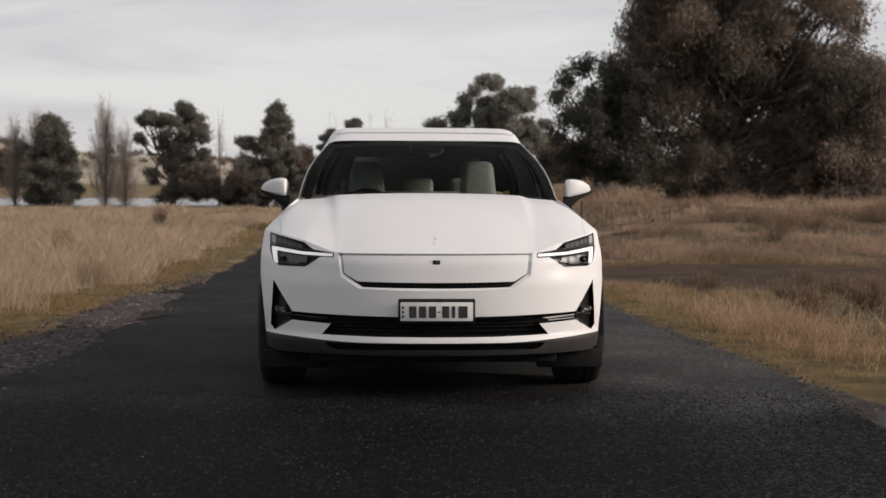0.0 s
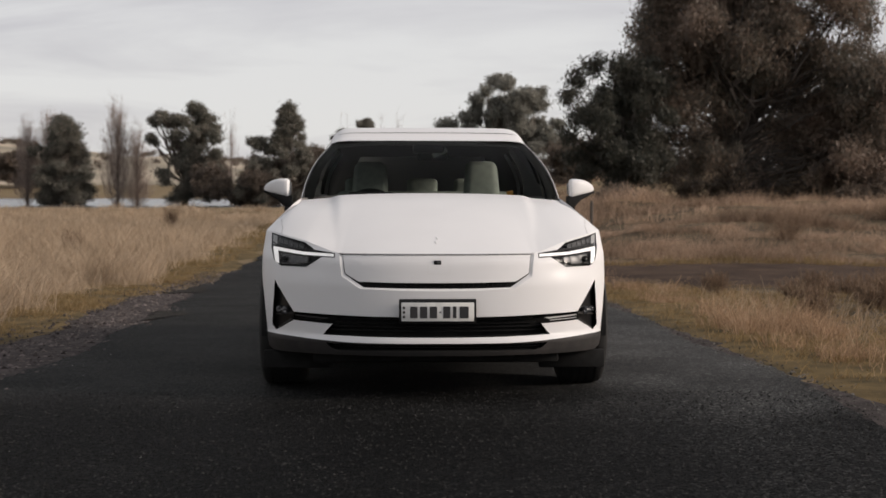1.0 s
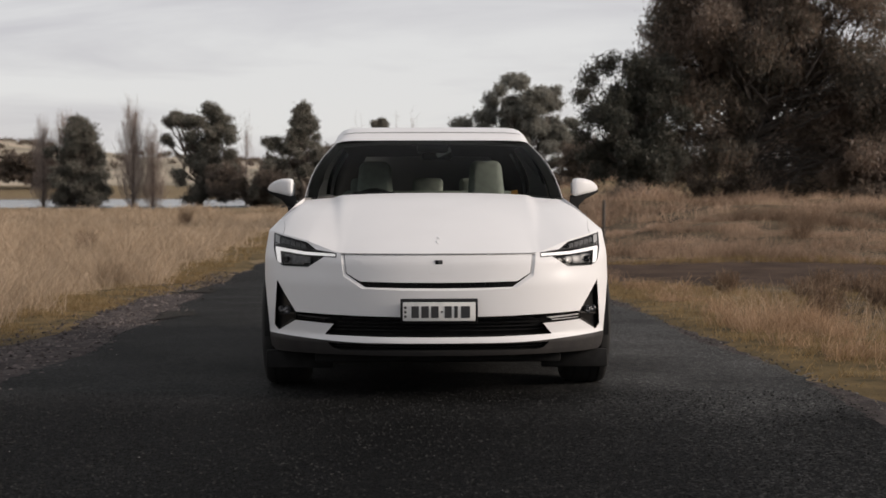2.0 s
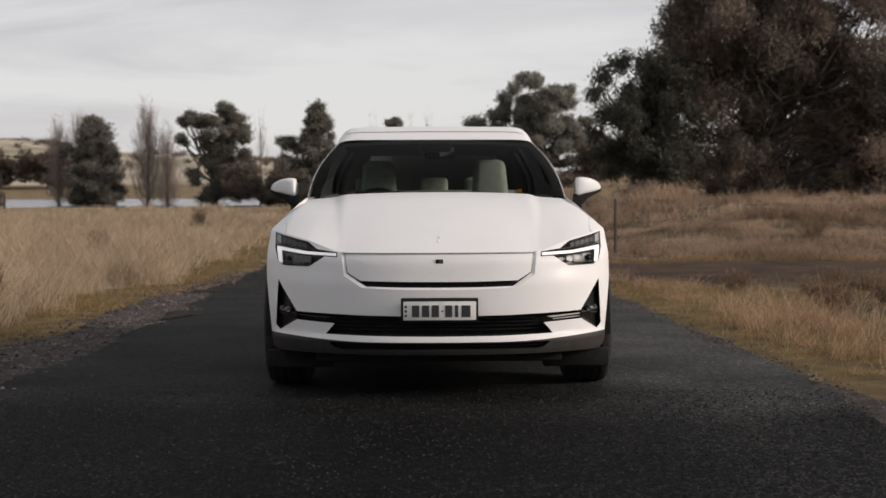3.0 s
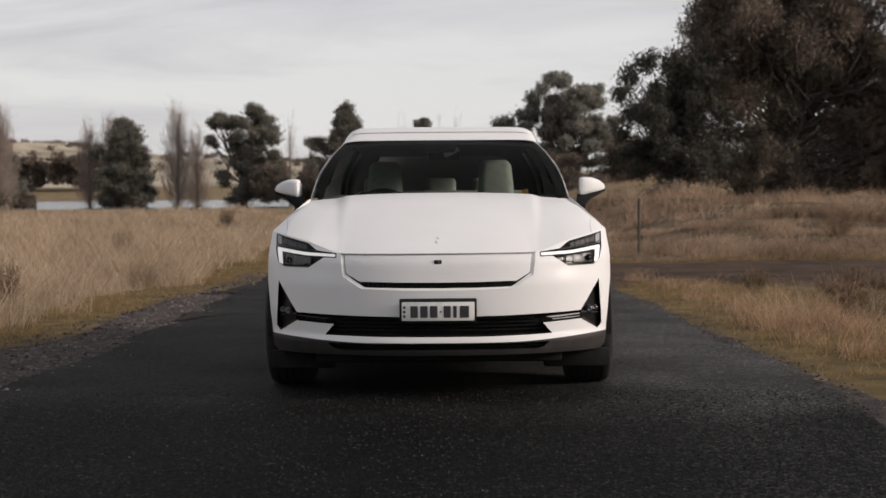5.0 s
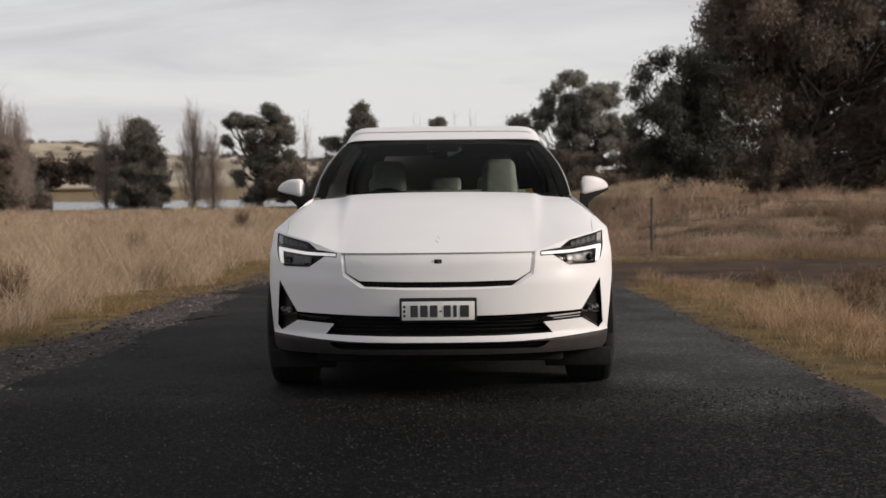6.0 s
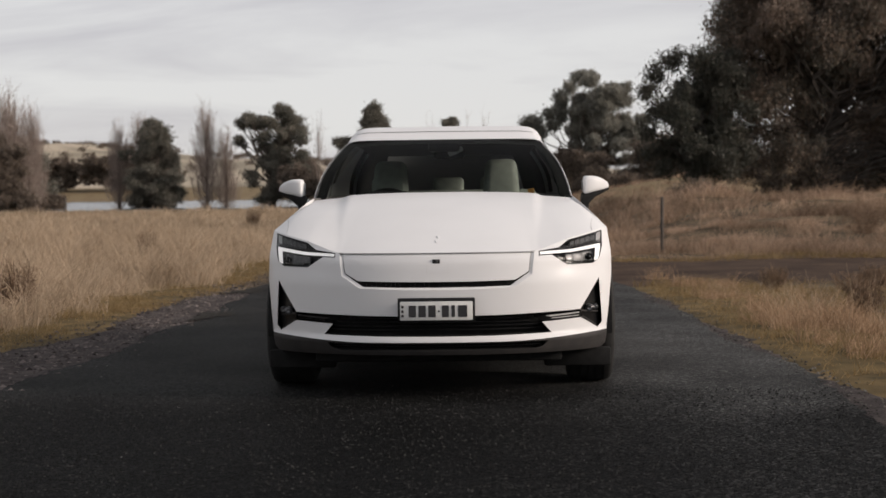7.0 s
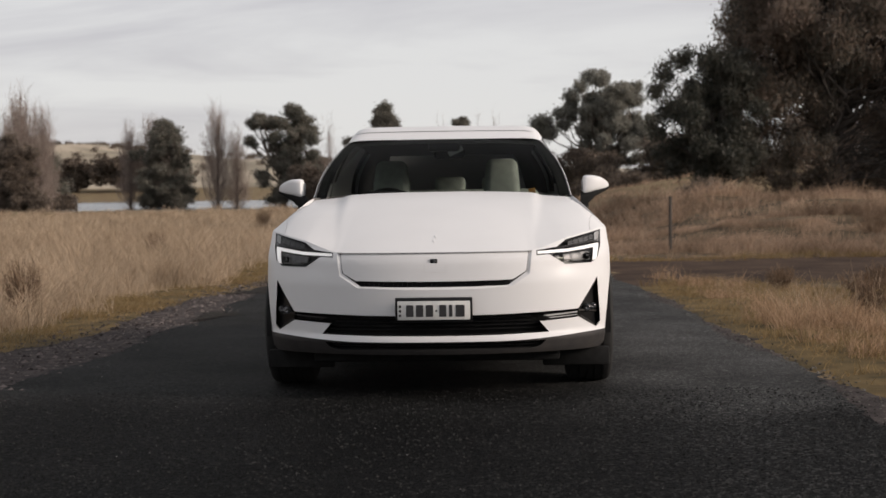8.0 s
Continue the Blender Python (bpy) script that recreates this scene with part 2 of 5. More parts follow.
ROUGH = mat("rough_scrubby_earth", (0.05, 0.038, 0.027), 0.95, second=(0.115, 0.088, 0.058), scale=1.1, detail=10, bump=0.9, bump_scale=18, spec=0.06)
GOLD = mat("golden_dry_grass", (0.175, 0.107, 0.06), 0.85, second=(0.505, 0.345, 0.222), island=0.6, scale=0.5, lo=0.15, hi=0.85)
leafy(GOLD)
POST = mat("weathered_post", (0.045, 0.037, 0.031), 0.9, second=(0.075, 0.062, 0.053), scale=20, bump=0.5, bump_scale=60)


WATER = mat("lake_water", (0.06, 0.07, 0.08), 0.22, second=(0.07, 0.075, 0.08), scale=0.05, bump=0.5, bump_scale=0.6)
HILL = mat("pale_dry_hillside", (0.36, 0.30, 0.225), 0.95, second=(0.17, 0.145, 0.10), scale=0.016, detail=9)


# ---- mesh helpers ----
def link_mesh(name, mesh, material, parent=None, label="", smooth=True):
    ob = new(name, mesh)
    mesh.materials.append(material)
    if smooth:
        mesh.shade_smooth()
    if parent is not None:
        ob.parent = parent
    if label:
        ob["label"] = label
    return ob


def part(name, bm, material, parent, label="", smooth=True, sharp=40):
    mesh = bpy.data.meshes.new(name)
    bmesh.ops.recalc_face_normals(bm, faces=bm.faces)
    if smooth:
        for e in bm.edges:
            e.smooth = len(e.link_faces) == 2 and e.calc_face_angle(0) < radians(sharp)
    bm.to_mesh(mesh)
    bm.free()
    return link_mesh(name, mesh, material, parent, label, smooth)


def holder(name, parent=None, at=(0, 0, 0)):
    ob = new(name)
    ob.empty_display_size = 0.2
    if parent is not None:
        ob.parent = parent
    ob.location = at
    return ob


def grid_bm(points, closed=False, bm=None):
    """A quad sheet from points[row][column]."""
    bm = bm or bmesh.new()
    vs = [[bm.verts.new(p) for p in row] for row in points]
    cols = len(vs[0])
    for i in range(len(vs) - 1):
        for j in range(cols if closed else cols - 1):
            k = (j + 1) % cols
            try:
                bm.faces.new((vs[i][j], vs[i][k], vs[i + 1][k], vs[i + 1][j]))
            except ValueError:
                pass
    return bm


def box_bm(sx, sy, sz, at=(0, 0, 0), bevel=0.01, seg=2, turn=None, bm=None, taper=1.0):
    """A box with rounded edges, standing centred on at; taper narrows its top."""
    tmp = bmesh.new()
    bmesh.ops.create_cube(tmp, size=1)
    for v in tmp.verts:
        k = taper if v.co.z > 0 else 1.0
        v.co = Vector((v.co.x * sx * k, v.co.y * sy * k, v.co.z * sz))
    if bevel:
        bmesh.ops.bevel(tmp, geom=tmp.edges[:] + tmp.verts[:], offset=bevel, segments=seg, affect="EDGES", profile=0.5)
    m = Matrix.Translation(at) @ (turn or Matrix.Identity(4))
    bmesh.ops.transform(tmp, matrix=m, verts=tmp.verts)
    if bm is None:
        return tmp
    mesh = bpy.data.meshes.new("tmp")
    tmp.to_mesh(mesh)
    tmp.free()
    bm.from_mesh(mesh)
    bpy.data.meshes.remove(mesh)
    return bm


def lathe_bm(profile, n=48, axis="x", bm=None, off=(0, 0, 0), closed=False):
    """Turns (along, radius) pairs about an axis."""
    rows = []
    pts = profile + [profile[0]] if closed else profile
    for a, r in pts:
        row = []
        for i in range(n):
            c, s = math.cos(2 * math.pi * i / n) * r, math.sin(2 * math.pi * i / n) * r
            p = (a, c, s) if axis == "x" else (c, a, s) if axis == "y" else (c, s, a)
            row.append((p[0] + off[0], p[1] + off[1], p[2] + off[2]))
        rows.append(row)
    return grid_bm(rows, closed=True, bm=bm)


def fast_mesh(name, verts, size):
    """Loose faces of `size` corners each, from an (n, 3) array in face order."""
    verts = np.ascontiguousarray(verts, dtype=np.float32)
    n = len(verts)
    mesh = bpy.data.meshes.new(name)
    mesh.vertices.add(n)
    mesh.vertices.foreach_set("co", verts.ravel())
    mesh.loops.add(n)
    mesh.loops.foreach_set("vertex_index", np.arange(n, dtype=np.int32))
    mesh.polygons.add(n // size)
    mesh.polygons.foreach_set("loop_start", np.arange(0, n, size, dtype=np.int32))
    mesh.update(calc_edges=True)
    mesh.validate()
    return mesh


def sticks(p0, p1, r0, r1, sides=4):
    """Tapered prisms from p0 to p1, as quads in face order."""
    p0, p1 = np.asarray(p0, float), np.asarray(p1, float)
    r0, r1 = np.asarray(r0, float)[:, None], np.asarray(r1, float)[:, None]
    d = p1 - p0
    d /= np.maximum(np.linalg.norm(d, axis=1, keepdims=True), 1e-6)
    ref = np.where(np.abs(d[:, 2:3]) < 0.9, np.array([[0, 0, 1.0]]), np.array([[1.0, 0, 0]]))
    a = np.cross(d, ref)
    a /= np.linalg.norm(a, axis=1, keepdims=True)
    b = np.cross(d, a)
    faces = []
    for k in range(sides):
        t0, t1 = 2 * math.pi * k / sides, 2 * math.pi * (k + 1) / sides
        o0, o1 = a * math.cos(t0) + b * math.sin(t0), a * math.cos(t1) + b * math.sin(t1)
        faces.append(np.stack([p0 + o0 * r0, p0 + o1 * r0, p1 + o1 * r1, p1 + o0 * r1], axis=1))
    return np.concatenate(faces).reshape(-1, 3)


# ---- ground, road, water ----
def smooth(a, b, v):
    t = np.clip((np.asarray(v, float) - a) / (b - a), 0, 1)
    return t * t * (3 - 2 * t)


def bend(y):
    """How far the road has swung to the left by y."""
    y = np.asarray(y, float)
    return -0.0011 * np.clip(y - 12, 0, 33) ** 2 - 0.58 * (1 - np.exp(-np.clip(y - 45, 0, None) / 8)) + 0.012 * np.clip(y - 58, 0, 60) ** 1.5


def waves(x, y, k):
    return np.sin(x * k + 1.3) * np.cos(y * k * 0.83 + 0.4) + 0.5 * np.sin(x * k * 2.1 - y * k * 1.7 + 2.0)


def height(x, y):
    """The lie of the land."""
    x, y = np.asarray(x, float), np.asarray(y, float)
    z = -0.02 - 0.0145 * np.clip(y - 1, 0, 14)
    rel = x - bend(y)
    off = smooth(2.6, 9, np.abs(rel))
    z = z + 0.05 * waves(x, y, 0.35) * off
    left = smooth(-5, -16, rel)
    z = z + left * (0.12 * smooth(0, 20, y) + 0.06 * smooth(20, 70, y))
    bank = smooth(3, 7, rel) * smooth(20.5, 36, y)
    z = z + bank * (0.93 + 0.17 * waves(x * 0.5, y, 0.95)) * (1 - 0.35 * smooth(45, 70, y))
    z = z + smooth(1, 14, rel) * smooth(45, 100, y) * 2.4
    z = z + smooth(3.5, 5, rel) * smooth(12, 4, y) * 0.06
    shore = smooth(80, 88, y) * smooth(18, -2, x)
    z = z * (1 - shore) + 0.37 * shore
    lake = smooth(90, 93, y) * smooth(6, -2, x) * smooth(500, 480, y)
    z = z - lake * 0.5
    z = z + smooth(490, 640, y) * 6.0
    return z


def spaced(near, step, far, ratio):
    out, v, d = [0.0], 0.0, step
    while v < far:
        if v > near:
            d *= ratio
        v += d
        out.append(min(v, far))
    return np.array(out)


gx = spaced(14, 0.5, 4200, 1.09)
gx = np.concatenate([-gx[:0:-1], gx])
gy_f, gy_b = spaced(44, 0.6, 4400, 1.06), spaced(12, 1.0, 3800, 1.16)
gy = np.concatenate([-gy_b[:0:-1], gy_f])
X, Y = np.meshgrid(gx, gy)
Z = height(X, Y) - 0.03
nx, ny = len(gx), len(gy)
idx = np.arange(nx * ny).reshape(ny, nx)
faces = np.stack([idx[:-1, :-1], idx[:-1, 1:], idx[1:, 1:], idx[1:, :-1]], axis=-1).reshape(-1, 4)
g_mesh = bpy.data.meshes.new("ground")
g_mesh.from_pydata(np.stack([X, Y, Z], axis=-1).reshape(-1, 3).tolist(), [], faces.tolist())
tagged(link_mesh("ground", g_mesh, SOIL), "dry straw-brown paddock ground rolling to low hills", "ground", kind="structure")


def strip(name, left, right, y0, y1, step, rise, material, cols=9, edge=0.05, seed=1, wob=0.5, drop=0.028):
    """A sheet that lies on the land between two lines left(y) and right(y), with ragged edges."""
    rng = np.random.default_rng(seed)
    ys = np.arange(y0, y1 + step, step)
    ja, jb = rng.normal(0, edge, len(ys)), rng.normal(0, edge, len(ys))
    ja += wob * edge * 3 * np.sin(ys * 1.7 + seed)
    jb += wob * edge * 3 * np.sin(ys * 1.3 + 2 * seed)
    rows = []
    for y, a, b in zip(ys, ja, jb):
        xs = np.linspace(left(y) + a, right(y) + b, cols)
        u = np.linspace(-1, 1, cols)
        z = height(xs, np.full(cols, y)) + rise * (1 - np.abs(u) ** 12) - drop * np.abs(u) ** 12
        rows.append([(float(x), float(y), float(q)) for x, q in zip(xs, z)])
    return part_sheet(name, rows, material)


def part_sheet(name, rows, material):
    mesh = bpy.data.meshes.new(name)
    n = len(rows[0])
    vs = [p for r in rows for p in r]
    fs = [(i * n + j, i * n + j + 1, (i + 1) * n + j + 1, (i + 1) * n + j) for i in range(len(rows) - 1) for j in range(n - 1)]
    mesh.from_pydata(vs, [], fs)
    return link_mesh(name, mesh, material)


def left_edge(y):
    return -2.45 - 0.42 * float(smooth(6, 13, y)) + float(bend(y))


def right_edge(y):
    return 2.11 + float(bend(y))


tagged(strip("verge_left", lambda y: -4.7 + float(bend(y)), lambda y: -3.0 + float(bend(y)), -30, 75, 0.5, 0.002, VERGE, edge=0.12, seed=4),
       "short olive and straw turf beside the gravel", "verge", kind="structure")
tagged(strip("verge_right", lambda y: 2.1 + float(bend(y)), lambda y: 3.9 + float(bend(y)), -30, 11.6, 0.4, 0.002, VERGE, edge=0.12, seed=5),
       "short olive and straw turf beside the road", "verge", kind="structure")
tagged(strip("dirt_track", lambda y: 1.9, lambda y: 26 + 0.4 * y, 11.8, 20.4, 0.3, 0.006, TRACK, cols=40, edge=0.2, seed=6),
       "dark bare earth side track joining the road", "track", kind="structure")
tagged(strip("gravel_shoulder", lambda y: -3.28 - 0.12 * math.sin(y * 0.9) + 0.45 * float(smooth(9, 15, y)) + float(bend(y)),
             lambda y: left_edge(y) + 0.25, -30, 18, 0.15, 0.008, GRAVEL, edge=0.05, seed=7),
       "broken grey gravel shoulder at the road edge", "shoulder", kind="structure")
tagged(strip("gravel_shoulder", lambda y: right_edge(y) - 0.2, lambda y: 2.20 + 0.3 * float(smooth(2, -2, y)) + float(bend(y)), -30, 11.5, 0.15, 0.010, GRAVEL, edge=0.035, seed=8),
       "thin band of grey gravel at the road edge", "shoulder", kind="structure")
tagged(strip("rough_ground", lambda y: 3.75 + 0.25 * math.sin(y * 0.7), lambda y: 14.0, -8, 12.4, 0.4, 0.012, ROUGH, cols=24, edge=0.2, seed=9),
       "dark rough scrubby earth between road and track", "ground", kind="structure")
tagged(strip("rough_ground", lambda y: 2.9 + float(bend(y)), lambda y: 24.0, 20.6, 48, 0.5, 0.012, ROUGH, cols=24, edge=0.2, seed=19),
       "dark rough earth under the weathered grass of the bank", "ground", kind="structure")
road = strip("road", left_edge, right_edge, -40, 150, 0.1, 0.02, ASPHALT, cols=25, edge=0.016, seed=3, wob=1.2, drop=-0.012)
tagged(road, "worn dark grey chip-seal asphalt country lane", "road", kind="structure")

lake_rows = [[(x, y, 0.33) for x in np.linspace(-700, 2.0, 20)] for y in np.linspace(91.5, 496, 20)]
tagged(part_sheet("water", lake_rows, WATER), "pale still lake water reflecting the overcast sky", "lake", kind="structure")


def hill(name, y, base, top, label):
    """A long rounded ridge with an uneven crest."""
    rows = []
    xs = np.linspace(-1500, 1500, 160)
    crest = np.interp(xs, (-1500, -620, -470, -400, -330, -200, -60, 100, 500, 1500), top) + 2.2 * np.sin(xs / 37.0) + 1.4 * np.sin(xs / 17.0 + 1)
    for f in np.linspace(0, 1, 12):
        rows.append([(float(x), y + 520 * f, base + float(c) * math.sin(f * math.pi / 2)) for x, c in zip(xs, crest)])
    for f in np.linspace(0, 1, 6)[1:]:
        rows.append([(float(x), y + 520 + 400 * f, base + float(c) * math.cos(f * math.pi / 2)) for x, c in zip(xs, crest)])
    return tagged(part_sheet(name, rows, HILL), label, "hill", kind="structure")


hill("backdrop", 1000, 5.8, (30, 38, 54, 50, 44, 34, 24, 20, 24, 20), "pale straw-coloured hills on the horizon")


# ---- loose stones ----
def pebbles(name, x, y, size, lift, material, label, category, seed):
    """Small faceted stones lying on the land, one mesh."""
    rng = np.random.default_rng(seed)
    n = len(x)
    base = np.array([[1, 0, 0], [0, 1, 0], [-1, 0, 0], [0, -1, 0], [0, 0, 0.8], [0, 0, -0.5]], float)
    tri = np.array([[0, 1, 4], [1, 2, 4], [2, 3, 4], [3, 0, 4], [1, 0, 5], [2, 1, 5], [3, 2, 5], [0, 3, 5]])
    a = rng.uniform(0, 6.28, n)
    v = base[None] * rng.uniform(0.6, 1.4, (n, 6, 1)) * size[:, None, None]
    c, s = np.cos(a)[:, None], np.sin(a)[:, None]
    vx, vy = v[:, :, 0] * c - v[:, :, 1] * s, v[:, :, 0] * s + v[:, :, 1] * c
    z = height(x, y) + lift
    pts = np.stack([vx + x[:, None], vy + y[:, None], v[:, :, 2] * 0.8 + z[:, None]], axis=-1)
    mesh = bpy.data.meshes.new(name)
    f = (tri[None] + 6 * np.arange(n)[:, None, None]).reshape(-1, 3)
    mesh.from_pydata(pts.reshape(-1, 3).tolist(), [], f.tolist())
    return tagged(link_mesh(name, mesh, material, smooth=False), label, category, kind="stuff")


rng = np.random.default_rng(11)
n = 7000
py = rng.uniform(-2, 17, n)
px = -2.83 + rng.normal(0, 0.27, n) - 0.2 * smooth(6, 12, py)
pebbles("gravel", px, py, rng.gamma(2.0, 0.0042, n).clip(0.003, 0.03), 0.008, STONE, "loose grey gravel stones along the shoulder", "gravel", 12)
n = 2400
py = -3 + 13 * rng.random(n) ** 1.4
px = 2.12 + rng.normal(0, 0.085, n) + 0.2 * smooth(2, -2, py)
pebbles("gravel", px, py, rng.gamma(2.0, 0.0026, n).clip(0.002, 0.013), 0.012, PALE_STONE, "loose grey gravel stones at the grass edge", "gravel", 13)
n = 2000
px, py = rng.uniform(-2.4, 2.1, n), -4.6 + 9 * rng.random(n) ** 1.6
pebbles("road_chips", px, py, rng.gamma(2.0, 0.0014, n).clip(0.0012, 0.0055), 0.019, CRUMB, "pale stone chips scattered on the asphalt", "stone chips", 14)


n = 26000
px, py = rng.uniform(-2.4, 2.1, n), -4.2 + 4.6 * rng.random(n) ** 1.15
pebbles("road_aggregate", px, py, rng.gamma(2.8, 0.0014, n).clip(0.0015, 0.007), 0.0215, AGGREGATE, "coarse grey aggregate standing proud of the dark asphalt", "stone chips", 15)


# broken bites in the asphalt edge
def pothole(x, y, r, seed):
    rg = random.Random(seed)
    bm = bmesh.new()
    n, rings = 48, 5
    rows = []
    for k in range(rings):
        f = 1 - k / rings
        row = []
        for i in range(n):
            a = 2 * math.pi * i / n
            w = 1 + 0.3 * math.sin(3 * a + seed) + 0.2 * math.sin(7 * a + 2 * seed) + rg.uniform(-0.14, 0.14)
            qx, qy = x + r * 0.55 * f * w * math.cos(a), y + r * 1.9 * f * w * math.sin(a)
            row.append((qx, qy, float(height(qx, qy)) + 0.0222 - 0.001 * k))
        rows.append(row)
    grid_bm(rows, closed=True, bm=bm)
    bm.faces.new([bm.verts[-n + i] for i in range(n)]) if bm.verts.ensure_lookup_table() is None else None
    return tagged(part("pothole", bm, MATT_SOIL, None), "dark broken bite in the asphalt edge", "pothole", kind="structure")


MATT_SOIL = mat("dark_edge_grit", (0.018, 0.017, 0.016), 0.9, second=(0.04, 0.037, 0.033), scale=30, bump=0.8, bump_scale=80, spec=0.03)
for x, y, r, s in ((-2.42, 6.6, 0.30, 1), (-2.80, 11.2, 0.34, 3)):
    pothole(x, y, r, s)


# ---- grass ----
def blades(x, y, h, w, lean, rng, wind=(0.10, 0.02), out=None):
    """Bent, pointed blades as two quads each; out: the way each one leans."""
    n = len(x)
    z = height(x, y) - 0.02
    a = rng.uniform(0, 2 * math.pi, n)
    side = np.stack([np.cos(a), np.sin(a), np.zeros(n)], 1) * w[:, None]
    b = out if out is not None else rng.uniform(0, 2 * math.pi, n)
    tip = np.stack([np.cos(b) * lean * h + wind[0] * h, np.sin(b) * lean * h + wind[1] * h, h], 1)
    p0 = np.stack([x, y, z], 1)
    mid = p0 + tip * np.array([0.32, 0.32, 0.55])
    end = p0 + tip
    q1 = np.stack([p0 - side, p0 + side, mid + side * 0.8, mid - side * 0.8], 1)
    q2 = np.stack([mid - side * 0.8, mid + side * 0.8, end + side * 0.25, end - side * 0.25], 1)
    return np.concatenate([q1, q2], axis=1).reshape(-1, 3)


def grass_mesh(name, v, material):
    """One mesh; the two quads of a blade share their middle edge so that each blade is one island."""
    n = len(v) // 8
    v = v.reshape(n, 8, 3)
    pts = v[:, [0, 1, 2, 3, 6, 7]].reshape(-1, 3).astype(np.float32)
    base = 6 * np.arange(n, dtype=np.int32)[:, None]
    loops = (base + np.array([0, 1, 2, 3, 3, 2, 4, 5], dtype=np.int32)).ravel()
    mesh = bpy.data.meshes.new(name)
    mesh.vertices.add(len(pts))
    mesh.vertices.foreach_set("co", np.ascontiguousarray(pts).ravel())
    mesh.loops.add(len(loops))
    mesh.loops.foreach_set("vertex_index", loops)
    mesh.polygons.add(2 * n)
    mesh.polygons.foreach_set("loop_start", np.arange(0, 8 * n, 4, dtype=np.int32))
    mesh.update(calc_edges=True)
    return link_mesh(name, mesh, material, smooth=False)


def patchy(x, y, k, seed):
    """0 to 1, in drifts some metres across."""
    return np.clip(0.5 + 0.33 * (np.sin(x * k + seed) * np.cos(y * k * 0.7 + seed * 2) + np.sin((x * 0.6 + y * 0.9) * k * 1.9 + seed * 3) + 0.6 * np.sin((x - y) * k * 3.7 + seed)), 0, 1)


def tufts(n, xr, yr, rng, per=9, spread=0.07):
    """Blades gathered in tufts."""
    cx, cy = rng.uniform(*xr, n), rng.uniform(*yr, n)
    s = rng.uniform(0.55, 1.35, n)
    dx, dy = rng.normal(0, spread, n * per), rng.normal(0, spread, n * per)
    return np.repeat(cx, per) + dx, np.repeat(cy, per) + dy, np.repeat(s, per), np.arctan2(dy, dx), np.hypot(dx, dy) / spread


def field(name, spans, material, label, seed, keep, hollows=None):
    rng = np.random.default_rng(seed)
    out = []
    for count, xr, yr, h0, w0, per, spread in spans:
        swing = hollows if hollows else (0.55, 0.7, 0.55)
        x, y, s, way, far = tufts(count, xr, yr, rng, per, spread)
        ok = keep(x, y, rng)
        x, y, s, way, far = x[ok], y[ok], s[ok], way[ok], far[ok]
        drift = swing[0] + swing[1] * patchy(x, y, swing[2], seed)
        h = h0 * s * drift * rng.uniform(0.6, 1.15, len(x)) * (1.12 - 0.22 * far.clip(0, 2.5))
        lean = rng.uniform(0.1, 0.6, len(x)) + 0.38 * far.clip(0, 2)
        out.append(blades(x, y, h, w0 * rng.uniform(0.6, 1.3, len(x)), lean, rng, out=way + rng.normal(0, 0.7, len(x))))
    return tagged(grass_mesh(name, np.concatenate(out), material), label, "grass", kind="stuff")


def edge_left(y):
    return -3.85 + bend(y) - 0.25 * np.sin(y * 0.8) - 0.15 * np.sin(y * 2.3)


def keep_left(x, y, rng):
    e = edge_left(y)
    p = smooth(0.1, -0.7, x - e)
    return rng.random(len(x)) < p * (0.22 + 0.78 * smooth(0.2, 0.62, patchy(x, y * 0.8, 1.25, 9)))


field("grass_field", [(3400, (-12, -3.4), (0, 16), 0.42, 0.0042, 34, 0.11), (2600, (-12, -3.4), (0, 16), 0.24, 0.0042, 12, 0.12),
                      (2600, (-20, -3.6), (14, 34), 0.50, 0.0070, 34, 0.16),
                      (3000, (-34, -4), (32, 86), 0.34, 0.016, 26, 0.30),
                      (1200, (-20, -3.6), (-14, 2), 0.42, 0.010, 8, 0.09)],
      STRAW, "tall dry straw-coloured grass filling the paddock", 21, keep_left, (0.3, 1.05, 1.5))


def keep_bank(x, y, rng):
    rel = x - bend(y)
    return (rel > 2.7 + 0.4 * np.sin(y)) & (y > 20.6 + 0.5 * np.sin(x * 1.3) - 0.02 * x) & (rng.random(len(x)) < 0.06 + 0.94 * smooth(0.38, 0.78, patchy(x * 0.6, y * 1.1, 1.2, 3)))


field("grass_bank", [(2300, (2.5, 16), (20.5, 30), 0.30, 0.0065, 32, 0.17),
                     (2600, (2.5, 22), (29, 46), 0.40, 0.0095, 32, 0.22),
                     (3000, (2.0, 15), (45, 95), 0.20, 0.016, 7, 0.2)],
      STRAW_DARK, "tall weathered brown grass on the low bank", 22, keep_bank, (0.12, 1.25, 0.8))


def keep_right(x, y, rng):
    e = 2.38 + bend(y) + 0.22 * np.sin(y * 1.1) + 0.12 * np.sin(y * 2.9)
    near = smooth(0.0, 0.35, x - e)
    track = (y < 11.6 + 0.3 * np.sin(x * 1.2) - 0.12 * (x - 4) + 3.0 * smooth(3.6, 2.6, x))
    strip_density = 0.03 + 0.97 * smooth(0.62, 0.22, np.abs(x - 2.95))
    return track & (rng.random(len(x)) < near * strip_density * (0.06 + 0.94 * smooth(0.35, 0.75, patchy(x, y, 1.6, 5))))


